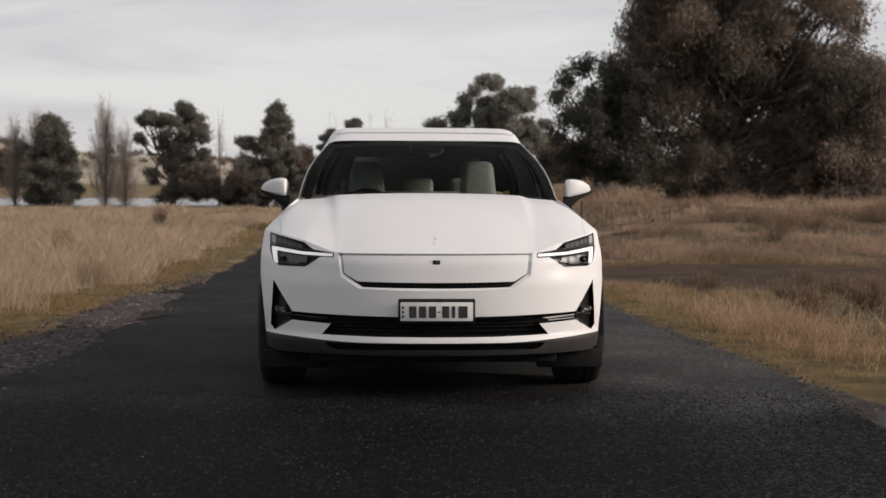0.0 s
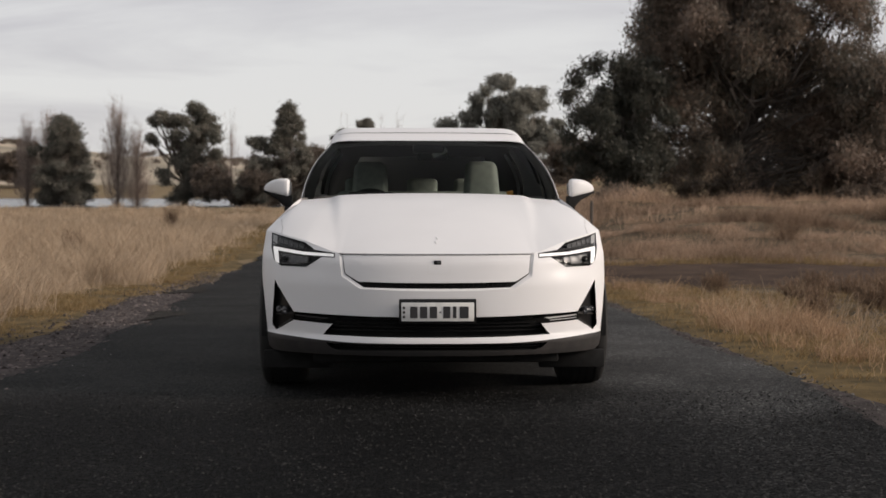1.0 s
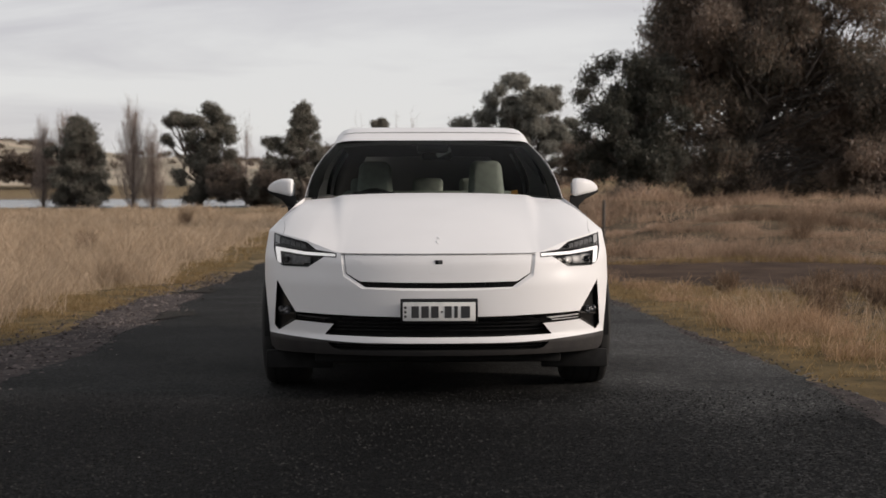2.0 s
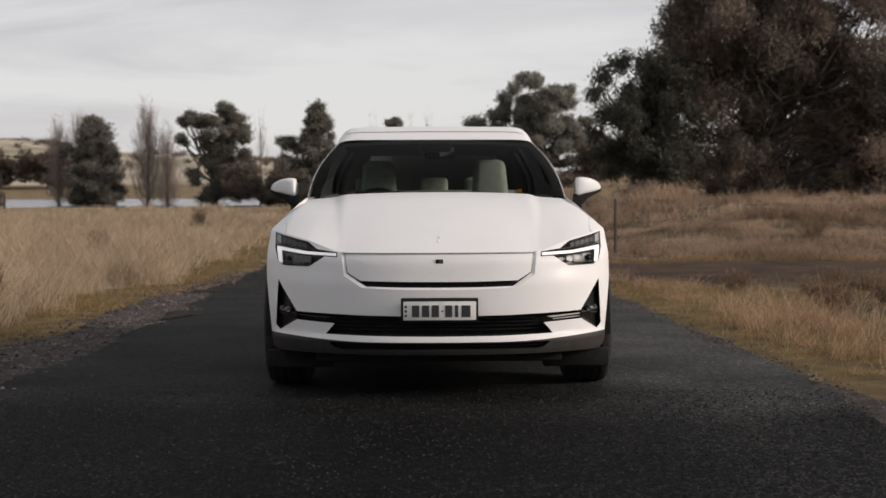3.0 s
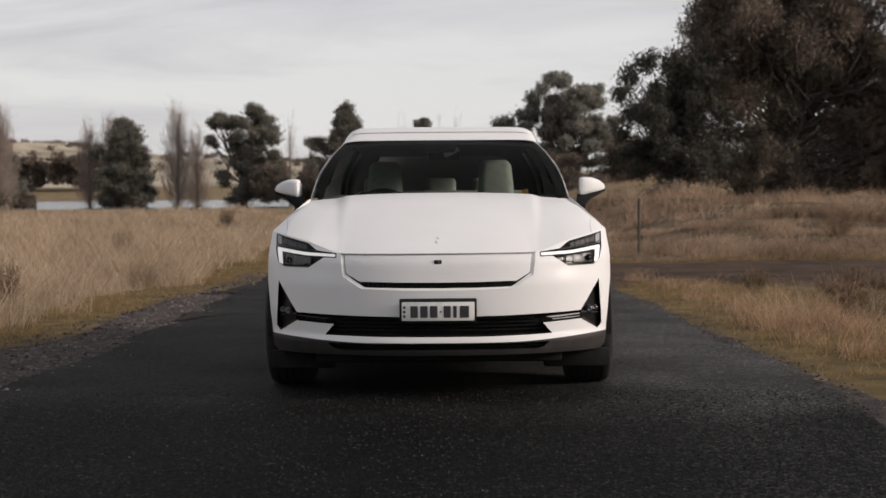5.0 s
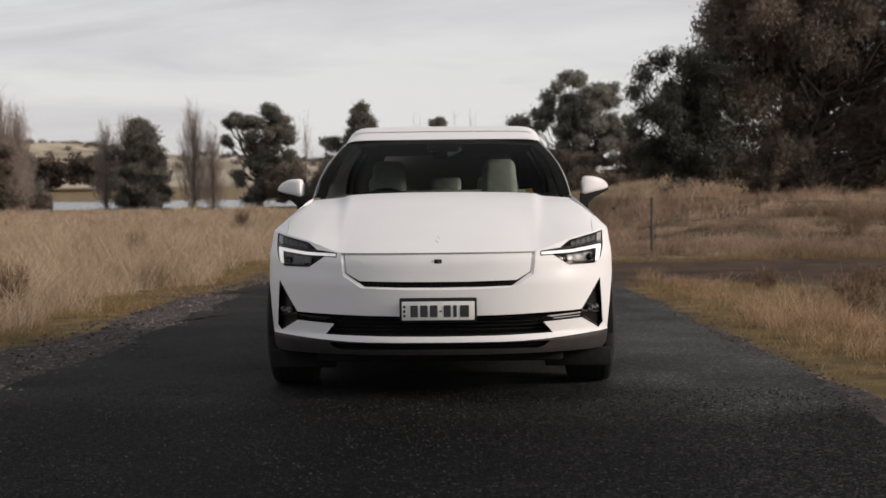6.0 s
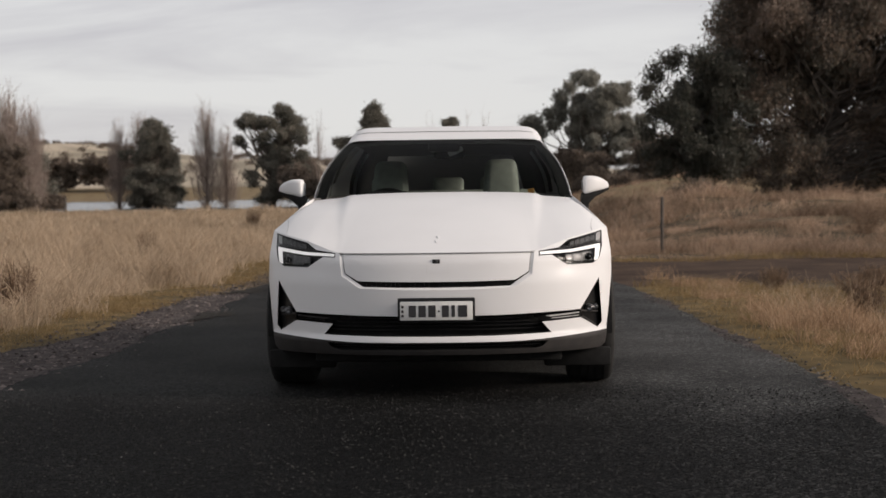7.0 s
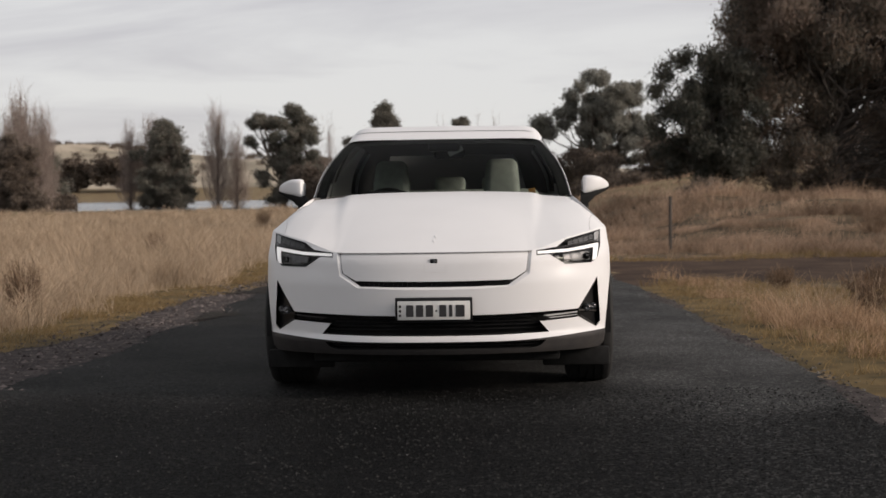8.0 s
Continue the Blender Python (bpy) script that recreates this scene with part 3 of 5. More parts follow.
field("grass_verge", [(300, (2.5, 4.0), (-1.0, 6.0), 0.25, 0.0030, 34, 0.085), (1100, (2.6, 6.5), (-1.0, 14.5), 0.19, 0.0030, 38, 0.075), (2200, (2.6, 8.5), (-1.0, 14.5), 0.11, 0.0030, 12, 0.08),
                      (1200, (2.8, 7), (-14, 0), 0.36, 0.006, 8, 0.08)],
      GOLD, "tufts of tall dry grass between road and track", 23, keep_right)


def keep_turf(x, y, rng):
    rel = x - bend(y)
    left = smooth(-3.15, -3.5, rel) * smooth(-5.2, -4.2, rel)
    right = smooth(2.2, 2.55, rel) * smooth(6.5, 3.6, rel) * (y < 12)
    return rng.random(len(x)) < (left + right) * (0.12 + 0.88 * smooth(0.2, 0.75, patchy(x, y, 2.6, 7)))


field("turf", [(6500, (-5.2, -3.0), (-1, 20), 0.085, 0.0036, 9, 0.06),
               (3500, (-7, -3.2), (18, 60), 0.11, 0.008, 9, 0.1),
               (8500, (2.1, 6.5), (-3, 12.5), 0.08, 0.0034, 9, 0.05)],
      TURF, "short olive-green and straw turf along the road edges", 24, keep_turf)


def keep_rim(x, y, rng):
    """Scattered turf that breaks the straight edges of the side track."""
    near = np.exp(-((y - 20.4 - 0.5 * np.sin(x * 1.1)) / 0.55) ** 2) + np.exp(-((y - 12.0 - 0.35 * np.sin(x * 1.7 + 1)) / 0.5) ** 2)
    return rng.random(len(x)) < near * (0.15 + 0.85 * smooth(0.25, 0.7, patchy(x, y, 1.9, 4)))


field("turf", [(2600, (2.3, 17), (18.8, 22.0), 0.12, 0.006, 14, 0.12), (1500, (2.3, 12), (10.8, 13.4), 0.11, 0.0045, 12, 0.10)],
      TURF, "low olive turf creeping over the side track's edges", 26, keep_rim)


def keep_pale(x, y, rng):
    return np.ones(len(x), bool)


field("grass_stalks", [(110, (3.0, 4.0), (0.5, 11), 0.36, 0.0022, 4, 0.03), (700, (-14, -4.2), (3, 24), 0.62, 0.0032, 5, 0.04)],
      STRAW, "taller pale seed stalks standing above the grass", 25, keep_pale)


def weed(x, y, h, w, n, seed):
    """A dead, twiggy weed."""
    rng = np.random.default_rng(seed)
    z = float(height(x, y)) - 0.02
    a = rng.uniform(0, 6.28, n)
    r = w * np.sqrt(rng.random(n))
    top = np.stack([x + np.cos(a) * r, y + np.sin(a) * r, z + h * rng.uniform(0.45, 1.0, n)], 1)
    base = np.stack([x + np.cos(a) * r * 0.25, y + np.sin(a) * r * 0.25, np.full(n, z)], 1)
    v = [sticks(base, top, np.full(n, 0.004), np.full(n, 0.0015), 3)]
    for k in range(5):
        f = rng.uniform(0.35, 0.95, n)[:, None]
        p = base + (top - base) * f
        v.append(sticks(p, p + rng.normal(0, h * 0.11, (n, 3)) + [0, 0, h * 0.05], np.full(n, 0.0035), np.full(n, 0.001), 3))
    return tagged(link_mesh("weed", fast_mesh("weed", np.concatenate(v), 4), WEED, smooth=False), "dark dead twiggy weed standing in the dry grass", "weed", "weeds")


for i, (x, y, h, w) in enumerate(((3.75, 6.0, 0.36, 0.2), (-9.1, 51, 0.85, 0.4), (4.75, 5.9, 0.42, 0.22), (4.9, 10.0, 0.36, 0.24), (5.5, 7.4, 0.4, 0.25), (-4.25, 6.4, 0.62, 0.2), (-7.1, 24, 0.6, 0.3), (3.9, 10.9, 0.3, 0.2),
                                 (6.5, 9.6, 0.35, 0.3), (5.2, 4.4, 0.4, 0.22), (-7.5, 14, 0.6, 0.25), (9, 26, 0.7, 0.6), (13, 30, 0.8, 0.7), (5.0, 8.3, 0.34, 0.3), (5.9, 5.6, 0.36, 0.3), (6.4, 7.0, 0.38, 0.35), (4.6, 6.9, 0.3, 0.25), (7.0, 8.4, 0.4, 0.4), (5.4, 10.4, 0.3, 0.35), (6.0, 3.6, 0.36, 0.3), (7.6, 10.2, 0.34, 0.4), (4.7, 3.2, 0.32, 0.22), (5.0, 6.4, 0.34, 0.4), (5.6, 8.9, 0.36, 0.45), (4.5, 9.2, 0.28, 0.3), (6.2, 10.6, 0.34, 0.5), (7.2, 6.2, 0.4, 0.5), (8.2, 9.0, 0.42, 0.5), (5.3, 3.9, 0.36, 0.35), (8.8, 7.6, 0.4, 0.5))):
    weed(x, y, h, w, 120, 40 + i)


# ---- trees ----
def tree(name, x, y, trunk_h, trunk_r, clumps, leaf, count, leaf_mat, bark, label, category, seed, droop=0.0, group="", stretch=1.0, sink=0.0, limb=0.4, loose=0.2):
    """A trunk that forks into limbs, one for each clump (x, y, z, radius) of the crown, and leaves gathered in sprays within the clumps."""
    rng = np.random.default_rng(seed)
    z0 = float(height(x, y)) - 0.1 - sink
    root = holder(name, at=(x, y, z0))
    tagged(root, label, category, group)
    p0, p1, r0, r1 = [], [], [], []

    def bough(a, b, ra, rb, segs=5, wander=0.05):
        a, b = np.array(a, float), np.array(b, float)
        length = np.linalg.norm(b - a)
        last, lr = a, ra
        for k in range(1, segs + 1):
            f = k / segs
            q = a + (b - a) * f + (rng.normal(0, wander * length, 3) if k < segs else 0)
            nr = ra + (rb - ra) * f
            p0.append(last), p1.append(q), r0.append(lr), r1.append(nr)
            last, lr = q, nr

    fork = np.array([rng.normal(0, 0.1), rng.normal(0, 0.1), trunk_h])
    bough((0, 0, 0), fork, trunk_r * 1.25, trunk_r * 0.8, 5, 0.03)
    leaves = []
    total = sum(c[3] ** 2 for c in clumps)
    for cx, cy, cz, r in clumps:
        if cz < trunk_h + 0.9:
            bough((0, 0, max(0.3, cz - rng.uniform(0.9, 1.6))), (cx, cy, cz), trunk_r * limb * 0.4, trunk_r * 0.05, 6, 0.06)
        else:
            bough(fork * rng.uniform(0.45, 1.0), (cx, cy, cz), trunk_r * limb, trunk_r * 0.08, 6, 0.045)
        per = 34
        k = max(6, int(count * r * r / total / per))
        u = rng.normal(0, 1, (k, 3))
        u /= np.linalg.norm(u, axis=1, keepdims=True)
        sprays = np.array([cx, cy, cz]) + (u * r * (rng.random((k, 1)) ** 0.45) * 0.75 + rng.normal(0, 0.22 * r, (k, 3))) * np.array([1.1, 1, 0.8])
        for s in sprays[: max(4, k // 6)]:
            bough((cx, cy, cz - 0.3 * r), s, trunk_r * 0.09, trunk_r * 0.02, 3, 0.08)
        spread = loose * r ** 0.5
        pts = np.repeat(sprays, per, axis=0) + rng.normal(0, spread, (k * per, 3)) * np.array([1, 1, 0.75])
        pts[:, 2] -= droop * np.abs(rng.normal(0, 1, len(pts)))
        leaves.append(pts)
    part_sticks = sticks(p0, p1, r0, r1, 7)
    link_mesh("trunk", fast_mesh("trunk", part_sticks, 4), bark, root, smooth=True)
    pts = np.concatenate(leaves)
    m = len(pts)
    a = rng.normal(0, 1, (m, 3))
    a[:, 2] *= stretch
    a /= np.linalg.norm(a, axis=1, keepdims=True)
    b = np.cross(a, rng.normal(0, 1, (m, 3)))
    b /= np.maximum(np.linalg.norm(b, axis=1, keepdims=True), 1e-6)
    s = leaf * rng.uniform(0.6, 1.4, (m, 1))
    a, b = a * s, b * s * 0.42
    if y > 40:
        v, corners = np.stack([pts - a, pts + b * 1.3, pts + a], 1).reshape(-1, 3), 3
    else:
        v, corners = np.stack([pts - a, pts + b, pts + a, pts - b], 1).reshape(-1, 3), 4
    link_mesh("crown", fast_mesh("crown", v, corners), leaf_mat, root, smooth=False)
    return root


def crown(rng, n, cx, cz, rx, rz, r, ry=None):
    """Clump centres spread unevenly through an ellipsoid."""
    out = []
    ry = ry or rx
    for _ in range(n):
        while True:
            p = rng.uniform(-1, 1, 3)
            q = float(np.dot(p, p))
            if 0.12 < q < 1:
                break
        out.append((cx + p[0] * rx, p[1] * ry, cz + p[2] * rz, r * rng.uniform(0.65, 1.25)))
    return out


def bare_tree(name, x, y, h, w, seed, n=260, label="", sink=0.0):
    """A leafless upright poplar: straight leader and many steep whips that carry finer twigs."""
    rng = np.random.default_rng(seed)
    root = holder(name, at=(x, y, float(height(x, y)) - 0.1 - sink))
    tagged(root, label or "bare upright poplar with fine brown twigs", "tree", "bare poplars")
    tr = 0.018 * h
    link_mesh("trunk", fast_mesh("trunk", sticks([(0, 0, 0), (0.05, 0, h * 0.4)], [(0.05, 0, h * 0.4), (0, 0, h)], [tr, tr * 0.65], [tr * 0.65, tr * 0.1], 7), 4), BARK, root)
    z = 0.02 * h + 0.83 * h * rng.beta(1.0, 1.35, n)
    a = rng.uniform(0, 6.28, n)
    reach = w * np.interp(z / h, (0, 0.1, 0.5, 0.85), (1.0, 1.15, 0.95, 0.45)) * rng.uniform(0.25, 1.15, n)
    p0 = np.stack([np.zeros(n), np.zeros(n), z], 1)
    rise = rng.uniform(0.12, 0.26, n) * h
    p1 = p0 + np.stack([np.cos(a) * reach * 0.7, np.sin(a) * reach * 0.7, rise * 0.5], 1)
    p2 = p1 + np.stack([np.cos(a) * reach * 0.3, np.sin(a) * reach * 0.3, rise], 1)
    whip = 0.0016 * h
    v = [sticks(p0, p1, np.full(n, whip * 1.5), np.full(n, whip), 3), sticks(p1, p2, np.full(n, whip), np.full(n, whip * 0.4), 3)]
    for k in range(5):
        f = rng.uniform(0, 1, (n, 1))
        q = p1 + (p2 - p1) * f
        v.append(sticks(q, q + rng.normal(0, 0.035 * h, (n, 3)) * [1, 1, 0.6] + [0, 0, 0.06 * h], np.full(n, whip * 0.6), np.full(n, whip * 0.25), 3))
    link_mesh("bare_crown", fast_mesh("bare_crown", np.concatenate(v), 4), TWIG, root, smooth=False)
    return root


rt = np.random.default_rng(5)
# the great gum tree beyond the bank
cl = (crown(rt, 28, 1.4, 8.6, 2.9, 2.8, 0.9) + crown(rt, 16, -1.8, 8.2, 1.5, 1.8, 0.8) + crown(rt, 28, 1.1, 6.1, 3.8, 1.8, 0.8) + crown(rt, 26, -2.2, 5.4, 1.9, 2.4, 0.85) + crown(rt, 12, 4.6, 3.2, 2.0, 2.2, 1.1) + crown(rt, 20, 4.0, 1.8, 2.4, 1.0, 0.75)
      + crown(rt, 46, 0.8, 2.2, 4.6, 1.4, 0.5, 2.0) + crown(rt, 16, -3.2, 3.6, 1.3, 1.6, 0.6) + crown(rt, 16, 5.2, 3.4, 2.0, 1.8, 0.6) + crown(np.random.default_rng(31), 34, 1.8, 4.5, 4.2, 1.3, 0.6, 2.6) + [(4.9, 0, 7.6, 0.6), (5.1, 0.2, 6.8, 0.6), (4.4, 0, 9.0, 0.7), (5.4, 0, 5.4, 0.8), (4.7, 0, 8.4, 0.7), (-3.1, 0, 8.3, 0.7), (-3.3, 0.3, 7.4, 0.7), (-2.8, 0, 9.3, 0.8), (-3.7, 0, 6.6, 0.7)])
tree("gum_tree", 12.9, 47, 3.8, 0.30, cl, 0.078, 340000, GUM, DARK_BARK, "large dense dark olive and russet gum tree behind the bank", "tree", 61, droop=0.3, stretch=2.2, limb=0.2)
cl = (crown(rt, 38, 0.2, 3.3, 1.7, 1.8, 0.52) + crown(rt, 14, 0.9, 5.0, 1.2, 0.9, 0.55) + crown(rt, 10, 0.3, 1.7, 1.5, 0.5, 0.45)
      + [(-1.7, 0, 5.0, 0.42), (-1.0, 0.3, 5.5, 0.45), (-1.9, -0.3, 4.3, 0.4), (-1.6, 0, 3.6, 0.42), (-1.9, -0.4, 2.9, 0.4), (-1.7, 0.2, 2.2, 0.42), (-1.3, 0, 1.6, 0.4)])
tree("gum_tree", 8.2, 45.5, 1.8, 0.16, cl, 0.075, 75000, GUM_GREEN, DARK_BARK, "dark green young gum tree beside the large one", "tree", 60, droop=0.16, stretch=1.8)
cl = crown(rt, 18, 0, 2.9, 3.0, 1.9, 0.75) + crown(rt, 10, 0, 1.5, 3.0, 1.2, 0.9)
tree("gum_tree", 22.6, 54, 2.0, 0.24, cl, 0.09, 70000, GUM, DARK_BARK, "dark gum tree beside the large one", "tree", 62, droop=0.15, stretch=1.6)
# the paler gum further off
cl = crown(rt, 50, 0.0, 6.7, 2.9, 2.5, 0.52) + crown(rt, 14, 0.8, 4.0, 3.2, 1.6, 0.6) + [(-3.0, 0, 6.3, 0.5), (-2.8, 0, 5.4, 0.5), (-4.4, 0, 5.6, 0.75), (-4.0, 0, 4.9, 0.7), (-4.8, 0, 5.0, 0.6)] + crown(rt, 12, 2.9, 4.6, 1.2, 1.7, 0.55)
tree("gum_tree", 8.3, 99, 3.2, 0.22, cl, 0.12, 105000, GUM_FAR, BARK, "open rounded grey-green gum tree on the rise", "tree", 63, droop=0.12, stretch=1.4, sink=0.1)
cl = crown(rt, 20, 0, 1.6, 5.0, 1.7, 1.2) + crown(np.random.default_rng(9), 18, 4.4, 2.6, 3.2, 1.9, 1.0)
tree("shrub_thicket", 9.0, 94, 0.8, 0.12, cl, 0.13, 70000, BUSH, BARK, "dark brown scrub thicket under the gum trees", "shrub", 64, sink=0.3)
tree("shrub_thicket", 5.4, 101, 0.8, 0.12, crown(rt, 28, 0, 2.3, 2.8, 2.2, 0.9), 0.12, 40000, BUSH, BARK, "brown scrub in front of the rise", "shrub", 66)
tree("shrub_thicket", 16.5, 58, 0.8, 0.12, crown(rt, 32, 0, 1.9, 6.0, 1.7, 1.1), 0.11, 60000, BUSH, DARK_BARK, "dark brown scrub thicket behind the large gum", "shrub", 65)
for i, (x, y, w, h) in enumerate(((17.5, 45.5, 1.5, 0.6), (7.4, 41.0, 0.8, 0.5))):
    cl = crown(rt, 8, 0, h * 0.8, w, h * 0.7, 0.45)
    tree("shrub", x, y, 0.3, 0.04, cl, 0.075, 9000, BUSH, BARK, "low dark brown shrub at the foot of the gum", "shrub", 70 + i, group="shrubs")
# pines and poplars on the lake shore
def spire(n, cx, heights, widths, r):
    """Clumps filling an upright outline: half widths at given heights."""
    out = []
    for z in np.linspace(heights[0], heights[-1], n):
        w = float(np.interp(z, heights, widths))
        out.append((cx + rt.uniform(-1, 1) * w, rt.uniform(-0.8, 0.8) * w, float(z), r * rt.uniform(0.7, 1.25)))
    return out


cl = spire(74, 0.9, (0.8, 2.5, 4, 6, 7.4, 8.3), (2.1, 2.6, 2.2, 1.7, 1.1, 0.2), 0.48) + crown(rt, 22, -1.5, 7.25, 1.7, 0.5, 0.38) + crown(rt, 5, -2.7, 5.6, 0.5, 0.6, 0.3)
tree("pine_tree", -17.2, 112, 3.6, 0.22, cl, 0.12, 64000, PINE, BARK, "dark open-crowned pine on the lake shore", "tree", 81, sink=-0.28, stretch=0.7, group="shore pines", loose=0.27)
cl = spire(72, 0.2, (0.7, 2.5, 4.2, 5.6, 6.8, 7.5), (1.9, 2.1, 1.7, 1.4, 0.9, 0.3), 0.52) + crown(rt, 4, -2.0, 5.0, 0.7, 0.3, 0.35)
tree("pine_tree", -27.2, 112, 4.5, 0.2, cl, 0.12, 60000, PINE, BARK, "dense dark conical pine on the lake shore", "tree", 82, stretch=0.7, group="shore pines", loose=0.27)
cl = spire(60, 0.0, (0.8, 2.4, 4.2, 5.6, 7.0, 8.2), (3.8, 3.6, 2.3, 1.2, 0.65, 0.25), 0.42) + crown(rt, 6, -2.2, 5.2, 0.9, 0.4, 0.35)
tree("pine_tree", -8.4, 108, 4.2, 0.2, cl, 0.12, 56000, PINE, BARK, "dark pine with a narrow top behind the lane", "tree", 83, sink=-0.22, stretch=0.7, group="shore pines", loose=0.27)
cl = crown(rt, 34, 0.8, 2.6, 4.6, 2.2, 0.8)
tree("shrub_thicket", -12.6, 109, 1.0, 0.12, cl, 0.12, 56000, BUSH, BARK, "dark brown scrub along the lake shore", "shrub", 84)
cl = crown(rt, 42, 0, 2.8, 2.8, 2.5, 0.75)
tree("shrub_thicket", -5.9, 111, 1.0, 0.12, cl, 0.12, 66000, BUSH, BARK, "tall brown scrub beside the narrow-topped pine", "shrub", 89)
cl = crown(rt, 18, 0, 2.2, 5.5, 1.8, 1.1)
tree("shrub_thicket", -1.0, 112, 1.0, 0.12, cl, 0.13, 30000, BUSH, BARK, "dark brown scrub where the lane bends", "shrub", 85)
tree("pine_tree", -38.0, 110, 2.6, 0.2, crown(rt, 22, -0.6, 3.4, 3.0, 2.8, 1.1), 0.12, 50000, PINE, BARK, "broad dark pine at the paddock edge", "tree", 86, stretch=0.7, group="shore pines", loose=0.27)
cl = crown(rt, 36, 0, 3.5, 1.7, 2.7, 0.6) + crown(rt, 14, 0.4, 1.2, 2.2, 0.9, 0.6)
tree("broad_tree", -35.9, 100, 2.2, 0.2, cl, 0.12, 60000, BUSH, BARK, "dense russet-brown tree beside the bare poplars", "tree", 87)
cl = crown(rt, 22, 0, 1.0, 2.8, 0.9, 0.5)
tree("shrub_thicket", -35.6, 107, 0.6, 0.1, cl, 0.11, 18000, BUSH, BARK, "low brown scrub at the feet of the poplars", "shrub", 88)
for i, (x, y, h, w) in enumerate(((-22.9, 113, 8.3, 1.3), (-21.8, 116, 6.4, 1.2), (-28.8, 114, 7.6, 1.2), (-30.3, 113, 6.9, 1.1), (-36.2, 104, 8.6, 1.2), (-35.2, 105, 8.0, 1.2), (-37.4, 106, 8.8, 1.2), (-38.8, 108, 7.6, 1.1), (-36.8, 103, 6.8, 1.3), (-34.8, 103, 4.8, 1.2))):
    bare_tree("poplar", x, y, h, w, 90 + i, n=400)
for i, (x, y, h, w) in enumerate(((-15.2, 128, 8.0, 1.0), (-4.6, 124, 7.6, 1.0), (-1.2, 124, 7.4, 0.6), (0.4, 126, 7.8, 0.7), (-10.6, 126, 8.0, 1.0))):
    bare_tree("poplar", x, y, h, w, 110 + i, n=45, label="slender bare tree far behind the lane")
for i, (x, y) in enumerate(((-4.7, 118), (-2.6, 117))):
    tree("pine_tree", x, y, 4.5, 0.1, crown(rt, 16, 0, 5.9 + 0.4 * i, 0.7, 1.7, 0.36), 0.11, 12000, PINE, BARK, "small dark treetop far behind the lane", "tree", 120 + i, stretch=0.7, group="far treetops")
# round bushes on the far bank of the lake
for i, (x, y, w, h) in enumerate(((-176, 590, 12, 14), (-153, 585, 15, 16), (-138, 600, 12, 14), (-205, 590, 14, 15), (-78, 610, 9, 11))):
    tree("bush", x, y, 2, 0.4, crown(rt, 34, 0, h * 0.5, w * 0.70, h * 0.40, 4.2), 0.75, 30000, BUSH, BARK, "round dark bush on the far lake bank", "shrub", 130 + i, group="far bank bushes")
crest_x, crest_z = (-1500, -620, -470, -400, -330, -200, -60, 100, 500, 1500), (30, 38, 54, 50, 44, 34, 24, 20, 24, 20)


def hill_wood():
    """Scattered small trees along the hill crest and down its face, too far to pick apart."""
    rng = np.random.default_rng(77)
    n = 150
    x = np.concatenate([rng.uniform(-640, -40, n), rng.uniform(-480, -380, 30)])
    f = np.concatenate([rng.beta(4, 1.2, n), rng.uniform(0.9, 1.0, 30)])
    z = 5.8 + np.interp(x, crest_x, crest_z) * np.sin(f * math.pi / 2)
    y = 1000 + 520 * f
    size = rng.uniform(2.0, 5.0, len(x))
    per = 160
    pts = np.repeat(np.stack([x, y, z + size * 0.6], 1), per, axis=0) + rng.normal(0, 0.45, (len(x) * per, 3)) * np.repeat(size, per)[:, None] * [1.2, 1, 0.8]
    a, b = rng.normal(0, 0.6, pts.shape), rng.normal(0, 0.6, pts.shape)
    v = np.stack([pts - a, pts + b, pts + a], 1).reshape(-1, 3)
    tagged(link_mesh("hill_wood", fast_mesh("hill_wood", v, 3), BUSH, smooth=False), "scattered dark trees along the far hill crest", "trees", kind="stuff")


hill_wood()


# ---- fence posts ----
def fence_post(x, y, h, r, lean):
    root = holder("fence_post", at=(x, y, float(height(x, y)) - 0.05))
    tagged(root, "thin weathered dark timber post in dry grass", "post", "old fence posts")
    bm = lathe_bm([(0, r * 1.02), (h * 0.5, r), (h * 0.97, r * 0.95), (h, r * 0.6), (h, 0.001)], 8, "z")
    for v in bm.verts:
        v.co.x += lean * v.co.z + 0.004 * math.sin(v.co.z * 9)
    part("timber", bm, POST, root)
    return root


fence_post(3.98, 22.9, 1.24, 0.034, 0.01)
fence_post(-27.0, 86, 0.95, 0.07, 0.0)


# ---- the car: nose at y = 0, facing -y ----
Z_FRONT, Y_FRONT = (0.15, 0.25, 0.302, 0.318, 0.342, 0.45, 0.60, 0.72, 0.765, 0.80, 0.87, 1.0), (0.05, -0.016, -0.030, -0.030, -0.012, -0.02, -0.02, 0.0, 0.03, 0.06, 0.10, 0.2)
Z_WIDE, X_WIDE = (0.15, 0.3, 0.45, 0.75, 0.86, 1.0), (0.918, 0.942, 0.951, 0.948, 0.936, 0.89)
NOSE, TAIL, LENGTH, CURVE = 0.68, 0.62, 4.62, 2.3
AXLES, ARCH, TYRE_R = (0.84, 3.575), 0.385, 0.345


def half_width(z):
    return float(np.interp(z, Z_WIDE, X_WIDE))


